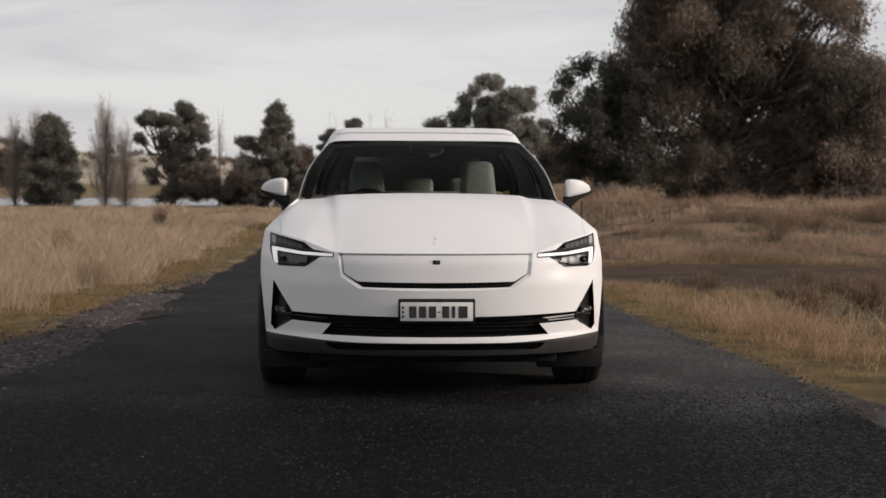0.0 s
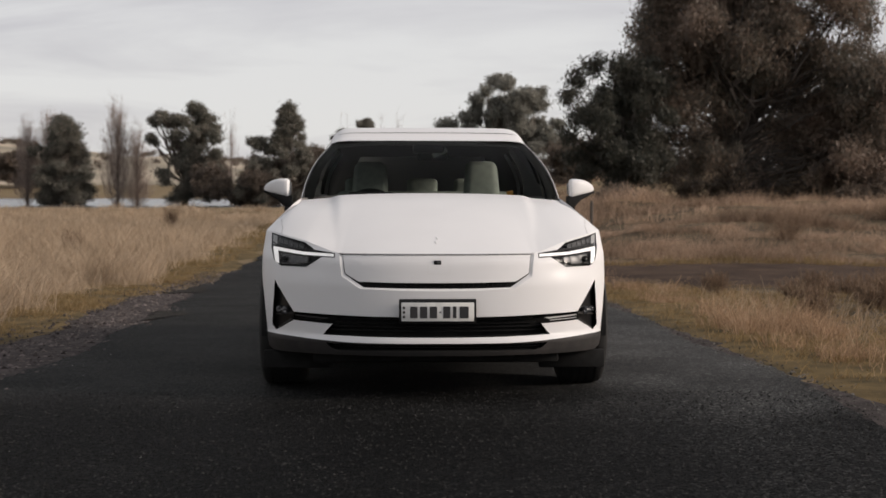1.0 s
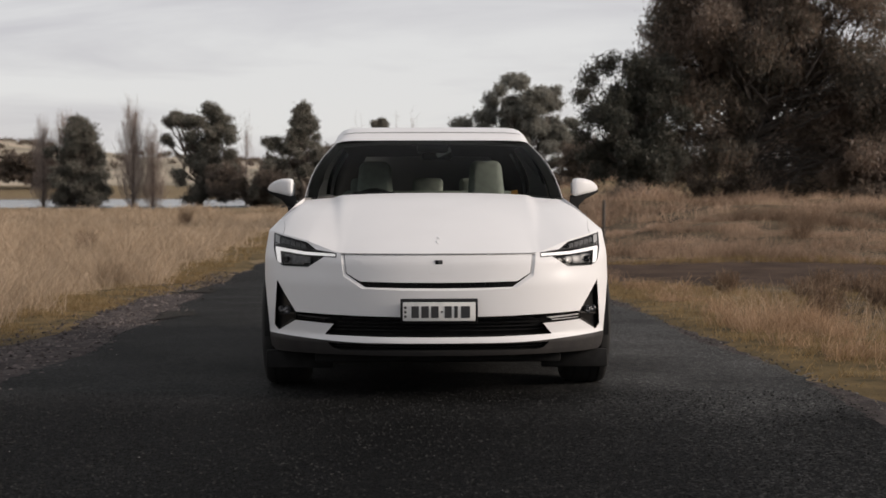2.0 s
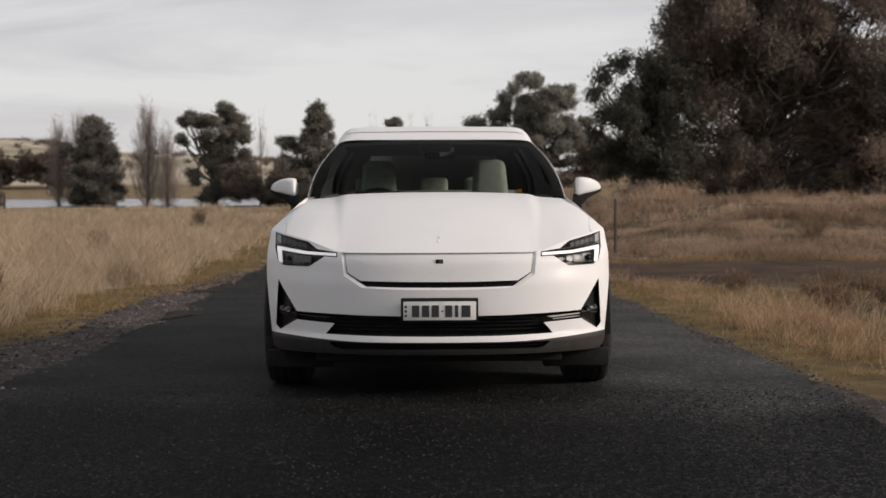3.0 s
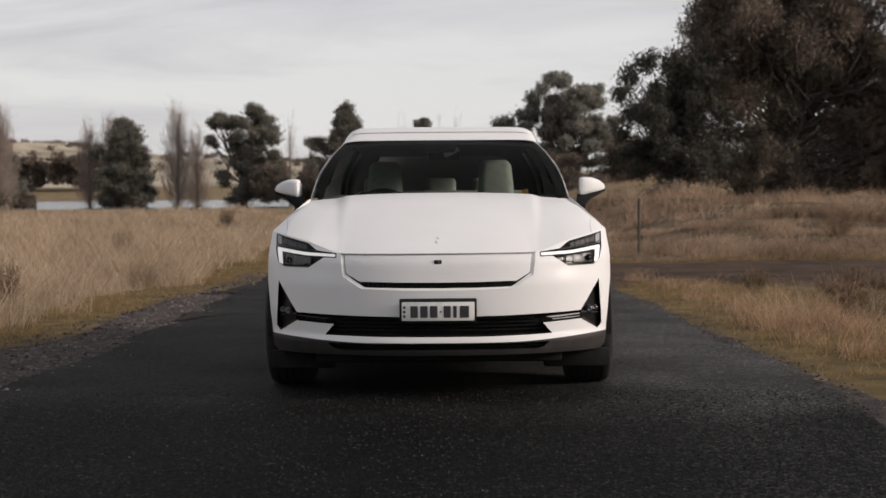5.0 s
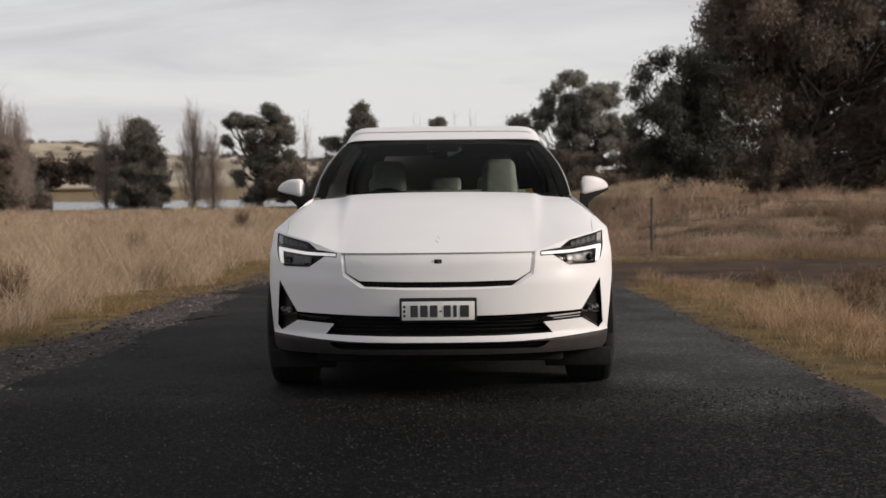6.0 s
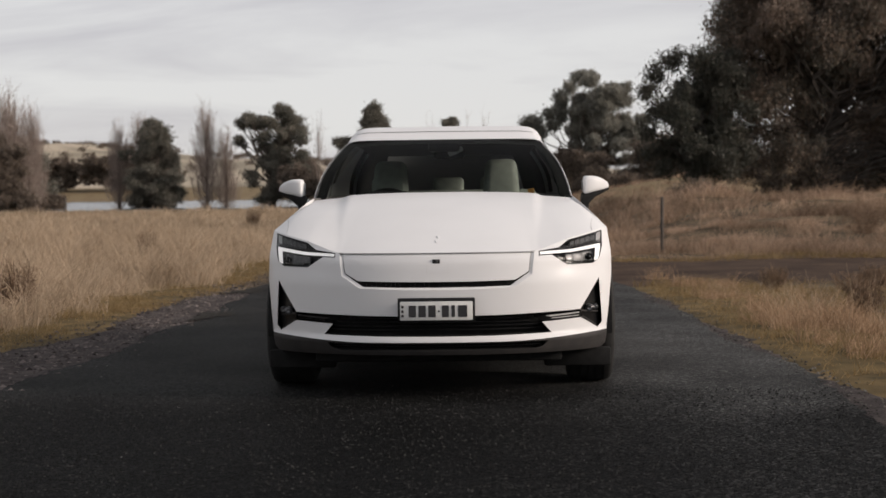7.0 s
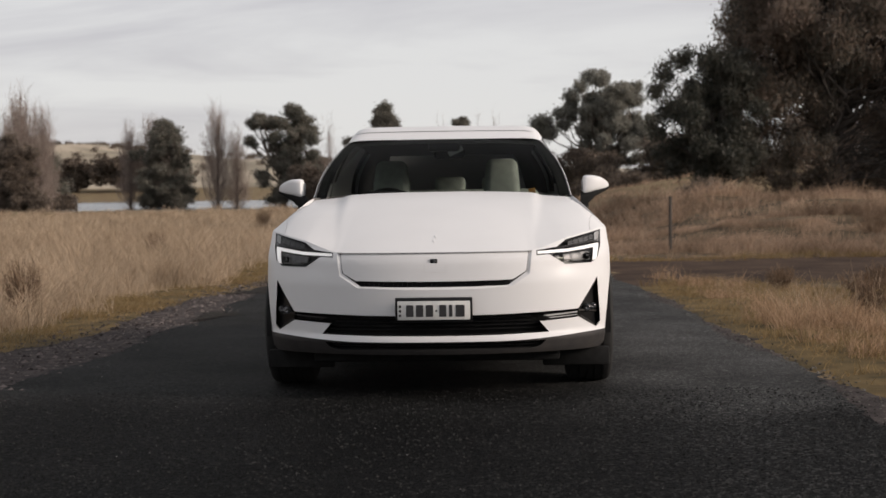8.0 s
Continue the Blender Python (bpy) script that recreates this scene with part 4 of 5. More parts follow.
def front_y(x, z):
    """How far back the car's front lies at this height and this far from its middle."""
    f = min(abs(x) / half_width(z), 1.0)
    # a soft ledge runs under each headlight, above the bumper's swell
    a, b, c = max(0.0, min(1.0, (z - 0.625) / 0.05)), max(0.0, min(1.0, (0.76 - z) / 0.05)), max(0.0, min(1.0, (abs(x) - 0.51) / 0.07)) * max(0.0, min(1.0, (0.90 - abs(x)) / 0.12))
    ledge = 0.0035 * a * a * (3 - 2 * a) * b * c
    return float(np.interp(z, Z_FRONT, Y_FRONT)) + ledge + NOSE * (1 - math.sqrt(max(0.0, 1 - f ** CURVE)))


def shoulder(x):
    """The height of the bonnet's front edge and of the wing crease."""
    return float(np.interp(abs(x), (0, 0.49, 0.53, 0.69, 0.886, 0.95, 0.965), (0.762, 0.762, 0.768, 0.822, 0.866, 0.872, 0.875)))


def lip(x):
    """The lower edge of the painted nose, lifted towards the wings."""
    return 0.305 + 0.022 * float(smooth(0.35, 0.9, abs(x)))


def arch_z(y):
    """The lower edge of the painted body, raised over the wheels."""
    z = 0.3
    for a in AXLES:
        if abs(y - a) < ARCH:
            z = max(z, TYRE_R + math.sqrt(ARCH ** 2 - (y - a) ** 2))
    return z


def outline(k, z):
    """Half the car's plan at height z: k from 0 (front middle) through 1 (end of the nose curve), 2 (start of the tail curve) to 3 (rear middle)."""
    w = half_width(z)
    if k <= 1:
        a = k * math.pi / 2
        return w * math.sin(a) ** (2 / CURVE) if a > 0 else 0.0, float(np.interp(z, Z_FRONT, Y_FRONT)) + NOSE * (1 - math.cos(a))
    y1, y2 = float(np.interp(z, Z_FRONT, Y_FRONT)) + NOSE, LENGTH - TAIL
    if k <= 2:
        return w * (1 - 0.015 * (k - 1) ** 3), y1 + (y2 - y1) * (k - 1)
    a = (3 - k) * math.pi / 2
    back = 0.04 * abs(z - 0.75) / 0.4
    return w * 0.985 * math.sin(a) ** (2 / 2.9) if a > 0 else 0.0, y2 + (TAIL - back) * math.cos(a)


def k_list(k0, k1, n):
    return [k0 + (k1 - k0) * i / n for i in range(n + 1)]


def top_of(k):
    """Upper edge of the flanks at k."""
    if k <= 1:
        return shoulder(outline(k, 0.8)[0])
    return 0.875 + 0.045 * min(k - 1, 1) + (0.02 * (k - 2) if k > 2 else 0)


def flank_rows(ks, low, high, rows):
    out = []
    for r in range(rows + 1):
        line = []
        for k in ks:
            y = outline(k, 0.5)[1]
            z0, z1 = low(k, y), high(k, y)
            z = z0 + (z1 - z0) * r / rows
            x, yy = outline(k, z)
            line.append((x, yy, z))
        out.append(line)
    return out


def both_sides(rows):
    """Mirrors half rows that start on the middle plane into whole rows."""
    return [[(-x, y, z) for x, y, z in reversed(row[1:])] + row for row in rows]


def flip(points):
    return [(-x, z) for x, z in reversed(points)]


def dense(points, step=0.025):
    out = []
    for (x0, z0), (x1, z1) in zip(points, points[1:] + points[:1]):
        n = max(1, int(math.hypot(x1 - x0, z1 - z0) / step))
        out += [(x0 + (x1 - x0) * i / n, z0 + (z1 - z0) * i / n) for i in range(n)]
    return out


def sheet_bm(points, off, thick=0.0, cell=0.03, bm=None):
    """A plate of this outline (x, z) that follows the car's front, off metres behind it."""
    tmp = bmesh.new()
    tmp.faces.new([tmp.verts.new((x, 0, z)) for x, z in points])
    bmesh.ops.triangulate(tmp, faces=tmp.faces[:])
    xs, zs = [p[0] for p in points], [p[1] for p in points]
    for axis, lo, hi in ((0, min(xs), max(xs)), (2, min(zs), max(zs))):
        n = int((hi - lo) / cell)
        for i in range(1, n + 1):
            co, no = [0, 0, 0], [0, 0, 0]
            co[axis], no[axis] = lo + (hi - lo) * i / (n + 1), 1
            bmesh.ops.bisect_plane(tmp, geom=tmp.verts[:] + tmp.edges[:] + tmp.faces[:], plane_co=co, plane_no=no, dist=1e-5)
    for v in tmp.verts:
        v.co.y = front_y(v.co.x, v.co.z) + off
    if thick:
        r = bmesh.ops.extrude_face_region(tmp, geom=tmp.faces[:])
        bmesh.ops.translate(tmp, vec=(0, thick, 0), verts=[g for g in r["geom"] if isinstance(g, bmesh.types.BMVert)])
    if bm is None:
        return tmp
    mesh = bpy.data.meshes.new("tmp")
    tmp.to_mesh(mesh)
    tmp.free()
    bm.from_mesh(mesh)
    bpy.data.meshes.remove(mesh)
    return bm


def pocket_bm(points, depth, bm=None, back=True, front=0.0):
    """The walls and back of a recess of this outline in the car's front."""
    bm = bm or bmesh.new()
    ring = dense(points)
    rows = [[(x, front_y(x, z) + front, z) for x, z in ring], [(x, front_y(x, z) + depth, z) for x, z in ring]]
    grid_bm(rows, closed=True, bm=bm)
    if back:
        sheet_bm(points, depth, bm=bm)
    return bm


def inside(points, x, z):
    hit = False
    for (x0, z0), (x1, z1) in zip(points, points[1:] + points[:1]):
        if (z0 > z) != (z1 > z) and x < (x1 - x0) * (z - z0) / (z1 - z0) + x0:
            hit = not hit
    return hit


def cut_front(bm, shapes):
    """Cuts openings of these outlines through a sheet that follows the car's front."""
    done = set()
    for points in shapes:
        for (x0, z0), (x1, z1) in zip(points, points[1:] + points[:1]):
            d = Vector((x1 - x0, 0, z1 - z0))
            if d.length < 1e-4:
                continue
            no = Vector((d.z, 0, -d.x)).normalized()
            lo_x, hi_x, lo_z, hi_z = min(x0, x1) - 0.07, max(x0, x1) + 0.07, min(z0, z1) - 0.05, max(z0, z1) + 0.05
            near = [f for f in bm.faces if f.calc_center_median().y < 0.72 and any(lo_x < v.co.x < hi_x for v in f.verts) and any(lo_z < v.co.z < hi_z for v in f.verts)]
            geom = set(near)
            for f in near:
                geom.update(f.edges), geom.update(f.verts)
            bmesh.ops.bisect_plane(bm, geom=list(geom), plane_co=(x0, 0, z0), plane_no=no, dist=1e-5)
    for v in bm.verts:
        if abs(v.co.x) < 0.955 * half_width(v.co.z) and v.co.y < 0.6:
            v.co.y = front_y(v.co.x, v.co.z)
    gone = []
    for f in bm.faces:
        c = f.calc_center_median()
        if c.y < 0.62 and any(inside(p, c.x, c.z) for p in shapes):
            gone.append(f)
    bmesh.ops.delete(bm, geom=gone, context="FACES")


HEADLIGHT = [(0.888, 0.859), (0.69, 0.815), (0.636, 0.777), (0.528, 0.763), (0.528, 0.738), (0.597, 0.741), (0.680, 0.687), (0.825, 0.688), (0.862, 0.716), (0.884, 0.78)]
PANEL_HOLE = [(0.505, 0.7575), (0.492, 0.645), (0.395, 0.583), (0.2, 0.575), (0, 0.573), (-0.2, 0.575), (-0.395, 0.583), (-0.492, 0.645), (-0.505, 0.7575)]
PANEL = [(0.4865, 0.7555), (0.4735, 0.660), (0.404, 0.619), (0.2, 0.615), (0, 0.614), (-0.2, 0.615), (-0.404, 0.619), (-0.4735, 0.660), (-0.4865, 0.7555)]
SLOT = [(0.405, 0.616), (0.368, 0.590), (0.2, 0.585), (0, 0.584), (-0.2, 0.585), (-0.368, 0.590), (-0.405, 0.616), (-0.2, 0.612), (0, 0.611), (0.2, 0.612)]
FOG = [(0.857, 0.612), (0.748, 0.452), (0.748, 0.408), (0.848, 0.345), (0.874, 0.371)]
INTAKE = [(0.748, 0.452), (0.36, 0.442), (0, 0.437), (-0.36, 0.442), (-0.748, 0.452), (-0.748, 0.408), (-0.541, 0.398), (-0.59, 0.341), (-0.3, 0.336), (0, 0.335),
          (0.3, 0.336), (0.59, 0.341), (0.541, 0.398), (0.748, 0.408)]
LOW_SLOT = [(0.575, 0.302), (0.545, 0.275), (0.507, 0.264), (0.25, 0.267), (0, 0.268), (-0.25, 0.267), (-0.507, 0.264), (-0.545, 0.275), (-0.575, 0.302)]


def upper_inner(k):
    """The inner edge of the upper skin: foot of the windscreen, belt line and boot edge."""
    if k <= 1:
        f = outline(k, 0.8)[0] / half_width(0.8)
        return 0.775 * f, 1.20 + 0.12 * f * f, 1.076 - 0.03 * f ** 2.5
    if k <= 2:
        q = k - 1
        return 0.775 + 0.03 * math.sin(math.pi * min(q * 1.1, 1)) - 0.06 * q ** 3, 1.32 + 2.6 * q, 1.046 - 0.03 * math.sin(math.pi * min(2 * q, 1)) + 0.03 * q
    a = (3 - k) * math.pi / 2
    return 0.715 * math.sin(a) ** (2 / 2.9) if a > 0 else 0.0, 3.92 + 0.48 * math.cos(a), 1.076 + 0.02 * math.cos(a)


def roof_edge(k):
    if k <= 1:
        f = outline(k, 0.8)[0] / half_width(0.8)
        return 0.615 * f, 1.79 + 0.06 * f * f, 1.410 - 0.018 * f ** 2
    if k <= 2:
        q = k - 1
        return 0.615 + 0.03 * math.sin(math.pi * q) - 0.04 * q ** 2, 1.85 + 1.60 * q, 1.392 + 0.044 * math.sin(math.pi * min(q * 1.15, 1)) - 0.016 * q ** 2
    a = (3 - k) * math.pi / 2
    return 0.575 * math.sin(a) ** (2 / 2.9) if a > 0 else 0.0, 3.45 + 0.16 * math.cos(a), 1.376 + 0.012 * math.cos(a)


def skin_point(k, v):
    """The upper skin between the shoulder (v = 0) and the glass line (v = 1)."""
    za = top_of(k)
    xa, ya = outline(k, za)
    xb, yb, zb = upper_inner(k)
    p = 1.75 - 0.6 * float(smooth(0.72, 0.95, k)) * float(smooth(1.7, 1.3, k))
    h = 1 - (1 - v) ** p
    x, y, z = xa + (xb - xa) * v, ya + (yb - ya) * v, za + (zb - za) * h
    if k < 1:
        crease = 0.515 + 0.06 * v
        t = (abs(x) - crease) / 0.010
        step = 1 / (1 + math.exp(-max(-20, min(20, t))))
        z -= 0.024 * step * float(np.interp(v, (0, 0.2, 0.55, 0.86, 0.95, 1), (0, 0.15, 0.55, 0.95, 0.9, 0.5)))
    return x, y, z


def glass_point(k, v, off=0.0):
    xa, ya, za = upper_inner(k)
    xb, yb, zb = roof_edge(k)
    b = math.sin(math.pi * v)
    x, y, z = xa + (xb - xa) * v, ya + (yb - ya) * v, za + (zb - za) * v
    if k <= 1:
        f = outline(k, 0.8)[0] / half_width(0.8)
        x, y, z = x + 0.028 * b * f, y - 0.03 * b * (1 - f * 0.5), z + 0.015 * b
    elif k <= 2:
        x += 0.03 * b
    else:
        y, z = y + 0.02 * b, z + 0.03 * b
    n = math.hypot(x, y - 2.5) or 1
    return x - off * x / n, y - off * (y - 2.5) / n, z


def k_at(frac):
    """k of the nose curve at this share of the half width."""
    return 2 / math.pi * math.asin(frac ** (CURVE / 2))


def car():
    root = holder("car")
    tagged(root, "white electric fastback car parked on the asphalt lane", "car")

    # painted nose and wings, with its openings
    ks = [k_at(f) for f in np.linspace(0.001, 0.90, 34)] + k_list(k_at(0.93), 1.0, 22)
    ks[0] = 0.0
    rows = flank_rows(ks, lambda k, y: max(arch_z(y), lip(outline(k, 0.5)[0])), lambda k, y: top_of(k), 30)
    bm = grid_bm(both_sides(rows))
    cut_front(bm, [HEADLIGHT, flip(HEADLIGHT), PANEL_HOLE, FOG, flip(FOG), INTAKE])
    part("nose", bm, WHITE, root, "white painted nose and front wings", sharp=50)

    # flanks and tail
    for side in (1, -1):
        y_a = float(np.interp(0.5, Z_FRONT, Y_FRONT)) + NOSE
        ks = sorted(set(k_list(1, 2, 60) + [1 + (a + d * ARCH - y_a) / (LENGTH - TAIL - y_a) for a in AXLES for d in (-1.001, -0.998, -0.985, -0.96, 0.96, 0.985, 0.998, 1.001) if a + d * ARCH > y_a + 0.03]))
        rows = flank_rows([k for k in ks if k <= 2] + k_list(2, 3, 20)[1:], lambda k, y: max(arch_z(y), lip(outline(k, 0.5)[0])), lambda k, y: top_of(k), 10)
        bm = grid_bm([[(side * x, y, z) for x, y, z in row] for row in rows])
        part("flank", bm, WHITE, root)
    # dark lower trim: front apron, sills and rear apron
    def low_z(k, y):
        return 0.259 - 0.008 * smooth(0.3, 1.0, min(k, 1)) + 0.04 * max(0, k - 2)
    ks = [k_at(f) for f in np.linspace(0.001, 0.90, 30)]
    ks[0] = 0.0
    ks += [k for k in k_list(k_at(0.92), 1.0, 14) if outline(k, 0.5)[1] < AXLES[0] - ARCH + 0.005]
    rows = flank_rows(ks, low_z, lambda k, y: lip(outline(k, 0.5)[0]) - 0.0005, 6)
    under = [[(x * 0.97, y + 0.09, z - 0.02) for x, y, z in rows[0]]]
    bm = grid_bm(both_sides(under + rows))
    cut_front(bm, [LOW_SLOT])
    part("front_apron", bm, PLASTIC, root, "dark grey plastic front apron", sharp=50)
    part("low_intake", pocket_bm(LOW_SLOT, 0.06), MATT_BLACK, root)
    for k in range(2):
        bar = [(-0.53, 0.281 + 0.011 * k - 0.0025), (0.53, 0.281 + 0.011 * k - 0.0025), (0.54, 0.281 + 0.011 * k + 0.0025), (-0.54, 0.281 + 0.011 * k + 0.0025)]
        part("slat", sheet_bm(bar, 0.03, 0.012, 0.08), BLACK, root)
    for side in (1, -1):
        ks = [k for k in k_list(1, 2, 60) if AXLES[0] + ARCH < outline(k, 0.5)[1] < AXLES[1] - ARCH]
        rows = flank_rows(ks, low_z, lambda k, y: lip(outline(k, 0.5)[0]) - 0.0005, 3)
        bm = grid_bm([[(side * x, y, z) for x, y, z in row] for row in rows])
        part("sill", bm, PLASTIC, root)
        # air deflector ahead of the wheel
        part("deflector", box_bm(0.36, 0.05, 0.10, (side * 0.745, 0.45, 0.178), 0.012), MATT_BLACK, root)
    ks = [k for k in k_list(1.9, 3, 30) if outline(k, 0.5)[1] > AXLES[1] + ARCH]
    part("rear_apron", grid_bm(both_sides([list(reversed(r)) for r in flank_rows(ks, low_z, lambda k, y: lip(outline(k, 0.5)[0]) - 0.0005, 3)])), PLASTIC, root)

    # floor pan and wheel wells
    part("floor_pan", box_bm(1.30, 4.2, 0.06, (0, 2.32, 0.21), 0.02), MATT_BLACK, root)
    part("bulkhead", box_bm(1.30, 0.05, 0.62, (0, 0.42, 0.5), 0.02), MATT_BLACK, root)
    for a in AXLES:
        for side in (1, -1):
            rows = [[(x * side, a + (ARCH - 0.006) * math.cos(t), TYRE_R + (ARCH - 0.006) * math.sin(t)) for t in np.linspace(-0.12, math.pi + 0.12, 25)] for x in (0.935, 0.62)]
            bm = grid_bm(rows)
            part("wheel_well", bm, MATT_BLACK, root)
            rows = [[(0.62 * side, a + r * math.cos(t), TYRE_R + r * math.sin(t)) for t in np.linspace(-0.12, math.pi + 0.12, 25)] for r in (ARCH, 0.02)]
            part("wheel_well", grid_bm(rows), MATT_BLACK, root)

    # bonnet and the rest of the upper skin
    vs = [0, 0.015, 0.04, 0.08, 0.13, 0.2, 0.28, 0.36, 0.44, 0.52, 0.6, 0.68, 0.76, 0.83, 0.89, 0.94, 0.97, 1.0]

    def shut(v):
        """Where the bonnet's side gap lies: it runs out from the lamp to the crest of the wing."""
        return 0.885 + 0.108 * float(smooth(0.0, 0.42, v))

    rows = [[skin_point(k_at(f * shut(v)) if f else 0.0, v) for f in np.linspace(0, 1, 90)] for v in vs]
    rows.append([(x, y + 0.03, z - 0.03) for x, y, z in rows[-1]])
    bonnet = part("bonnet", grid_bm(both_sides(rows)), WHITE, root, "white bonnet with two long creases", sharp=60)
    for side in (1, -1):
        rows = []
        for v in vs:
            k0 = k_at(shut(v)) + 0.004
            rows.append([skin_point(k, v) for k in k_list(k0, 1, 9) + k_list(1, 2, 30)[1:]])
        part("wing_top", grid_bm([[(side * x, y, z) for x, y, z in row] for row in rows]), WHITE, root, sharp=60)
        line = [[skin_point(k_at(shut(v)) + d, v) for v in vs] for d in (-0.001, 0.005)]
        part("bonnet_gap", grid_bm([[(side * x, y, z - 0.004) for x, y, z in row] for row in line]), SHUT, bonnet)
    ks = k_list(2, 3, 16)
    part("tailgate", grid_bm(both_sides([list(reversed([skin_point(k, v) for k in ks])) for v in vs])), WHITE, root)
    # dark seam under the bonnet's front edge
    seam = [[(x, front_y(x, 0.76) - 0.0025, shoulder(x) - 0.0035) for x in np.linspace(-0.506, 0.506, 40)], [(x, front_y(x, 0.764) - 0.0015, shoulder(x) + 0.0005) for x in np.linspace(-0.506, 0.506, 40)]]
    part("bonnet_gap", grid_bm(seam), SHUT, bonnet)
    # maker's mark as two plain slivers
    for s in (1, -1):
        z = 0.826 + 0.010 * s
        y = [skin_point(0, v) for v in np.linspace(0, 0.3, 60)]
        p = min(y, key=lambda q: abs(q[2] - z))
        slope = math.atan2(y[12][2] - y[6][2], y[12][1] - y[6][1])
        part("mark", box_bm(0.008, 0.03, 0.004, (0.004 * s, p[1], p[2] + 0.001), 0.0015, 1, pose(0, 0, 0, math.degrees(slope), 0, 14).to_4x4()), WHITE, bonnet)

    # front panel inside its bevelled surround
    inner = [(0.4890, 0.7565), (0.4760, 0.657), (0.378, 0.590), (0.2, 0.586), (0, 0.585)]
    inner = inner + [(-x, z) for x, z in reversed(inner[:-1])]
    a, b = [], []
    for (p, q), (r, s) in zip(zip(PANEL_HOLE, PANEL_HOLE[1:]), zip(inner, inner[1:])):
        for i in range(8):
            f = i / 8
            a.append((p[0] + (q[0] - p[0]) * f, p[1] + (q[1] - p[1]) * f))
            b.append((r[0] + (s[0] - r[0]) * f, r[1] + (s[1] - r[1]) * f))
    a.append(PANEL_HOLE[-1]), b.append(inner[-1])
    rows = [[(x, front_y(x, z), z) for x, z in a], [(x, front_y(x, z) + 0.013, z) for x, z in b]]
    part("panel_surround", grid_bm(rows), WHITE, root)
    panel = part("front_panel", sheet_bm(PANEL, 0.006, 0.012), WHITE, root, "smooth white closed front panel", sharp=30)
    part("panel_backing", sheet_bm(PANEL_HOLE, 0.034), MATT_BLACK, root)
    slot = holder("grille_slot", root)
    part("slot_back", sheet_bm([(x, z - 0.004) for x, z in SLOT], 0.028), MATT_BLACK, slot)
    for i in range(30):
        x = -0.36 + 0.72 * i / 29
        part("slat", box_bm(0.0025, 0.008, 0.028, (x, front_y(x, 0.6) + 0.026, 0.600), 0), BLACK, slot, smooth=False)
    cam_box = part("camera_housing", box_bm(0.038, 0.012, 0.022, (0, front_y(0, 0.718) + 0.0105, 0.718), 0.002), BLACK, panel, "small square black camera housing")
    part("lens", lathe_bm([(-0.003, 0.002), (-0.003, 0.006), (0.002, 0.008)], 16, "y", off=(0.004, front_y(0, 0.718) + 0.0045, 0.718)), LENS, cam_box)
    frame_line = [(-0.049, 0.735), (0.062, 0.735), (0.062, 0.66), (-0.049, 0.66)]
    for (x0, z0), (x1, z1) in zip(frame_line, frame_line[1:] + frame_line[:1]):
        w = 0.0006
        quad = [(min(x0, x1) - w, min(z0, z1) - w), (max(x0, x1) + w, min(z0, z1) - w), (max(x0, x1) + w, max(z0, z1) + w), (min(x0, x1) - w, max(z0, z1) + w)]
        part("sensor_outline", sheet_bm(quad, 0.0052, 0.0, 0.05), HAIRLINE, panel)

    # lower intake with its slats
    intake = holder("lower_intake", root)
    part("intake_back", pocket_bm(INTAKE, 0.085), MATT_BLACK, intake)
    for i, (z, w) in enumerate(((0.424, 0.50), (0.405, 0.52), (0.386, 0.54), (0.366, 0.55))):
        quad = [(-w, z - 0.004), (w, z - 0.004), (w, z + 0.003), (-w, z + 0.003)]
        part("slat", sheet_bm(quad, 0.045, 0.02, 0.08), BLACK, intake)
    for side in (1, -1):
        # sun side's strips take silver, the shaded twins a dark material
        bar = [(0.585, 0.4215), (0.745, 0.4315), (0.745, 0.4375), (0.560, 0.4285)]
        bar = bar if side > 0 else flip(bar)
        part("trim_strip", sheet_bm(bar, 0.006, 0.012), SILVER if side > 0 else PLASTIC, intake)
        bar = [(0.592, 0.411), (0.745, 0.417), (0.745, 0.421), (0.592, 0.415)]
        part("trim_strip", sheet_bm(bar if side > 0 else flip(bar), 0.010, 0.012), SILVER if side > 0 else BLACK, intake)

    # fog lamps in their black triangles
    for side in (1, -1):
        lamp = holder("fog_lamp", root)
        pts = FOG if side > 0 else flip(FOG)
        part("fog_surround", pocket_bm(pts, 0.05), BLACK, lamp)
        for i, (x, z, r) in enumerate(((0.800, 0.452, 0.021), (0.833, 0.456, 0.017))):
            y = front_y(x, z) + 0.018
            bm = lathe_bm([(0.0, 0.001), (-0.004, r * 0.5), (0.0, r * 0.8), (-0.003, r * 0.9), (-0.001, r), (0.03, r * 1.02)], 20, "y", off=(side * x, y, z))
            part("lens", bm, FOG_LENS, lamp, "small round clear lens")
        fin = [(0.755, 0.409), (0.766, 0.412), (0.842, 0.358), (0.838, 0.346)]
        part("fin", sheet_bm(fin if side > 0 else flip(fin), 0.012, 0.03), PLASTIC, lamp)
        fin = [(0.751, 0.446), (0.751, 0.436), (0.855, 0.424), (0.857, 0.43)]
        part("fin", sheet_bm(fin if side > 0 else flip(fin), 0.03, 0.02), PLASTIC, lamp)

    # headlights
    for side in (1, -1):
        def pick(p):
            return p if side > 0 else flip(p)
        lamp = holder("headlight", root)
        part("housing", pocket_bm(pick(HEADLIGHT), 0.065), BLACK, lamp)
        bar = [(0.535, 0.744), (0.70, 0.7505), (0.842, 0.767), (0.846, 0.785), (0.70, 0.7655), (0.535, 0.7580)]
        part("light_bar", sheet_bm(pick(bar), 0.008, 0.014), LED, lamp, "lit white daytime light bar")
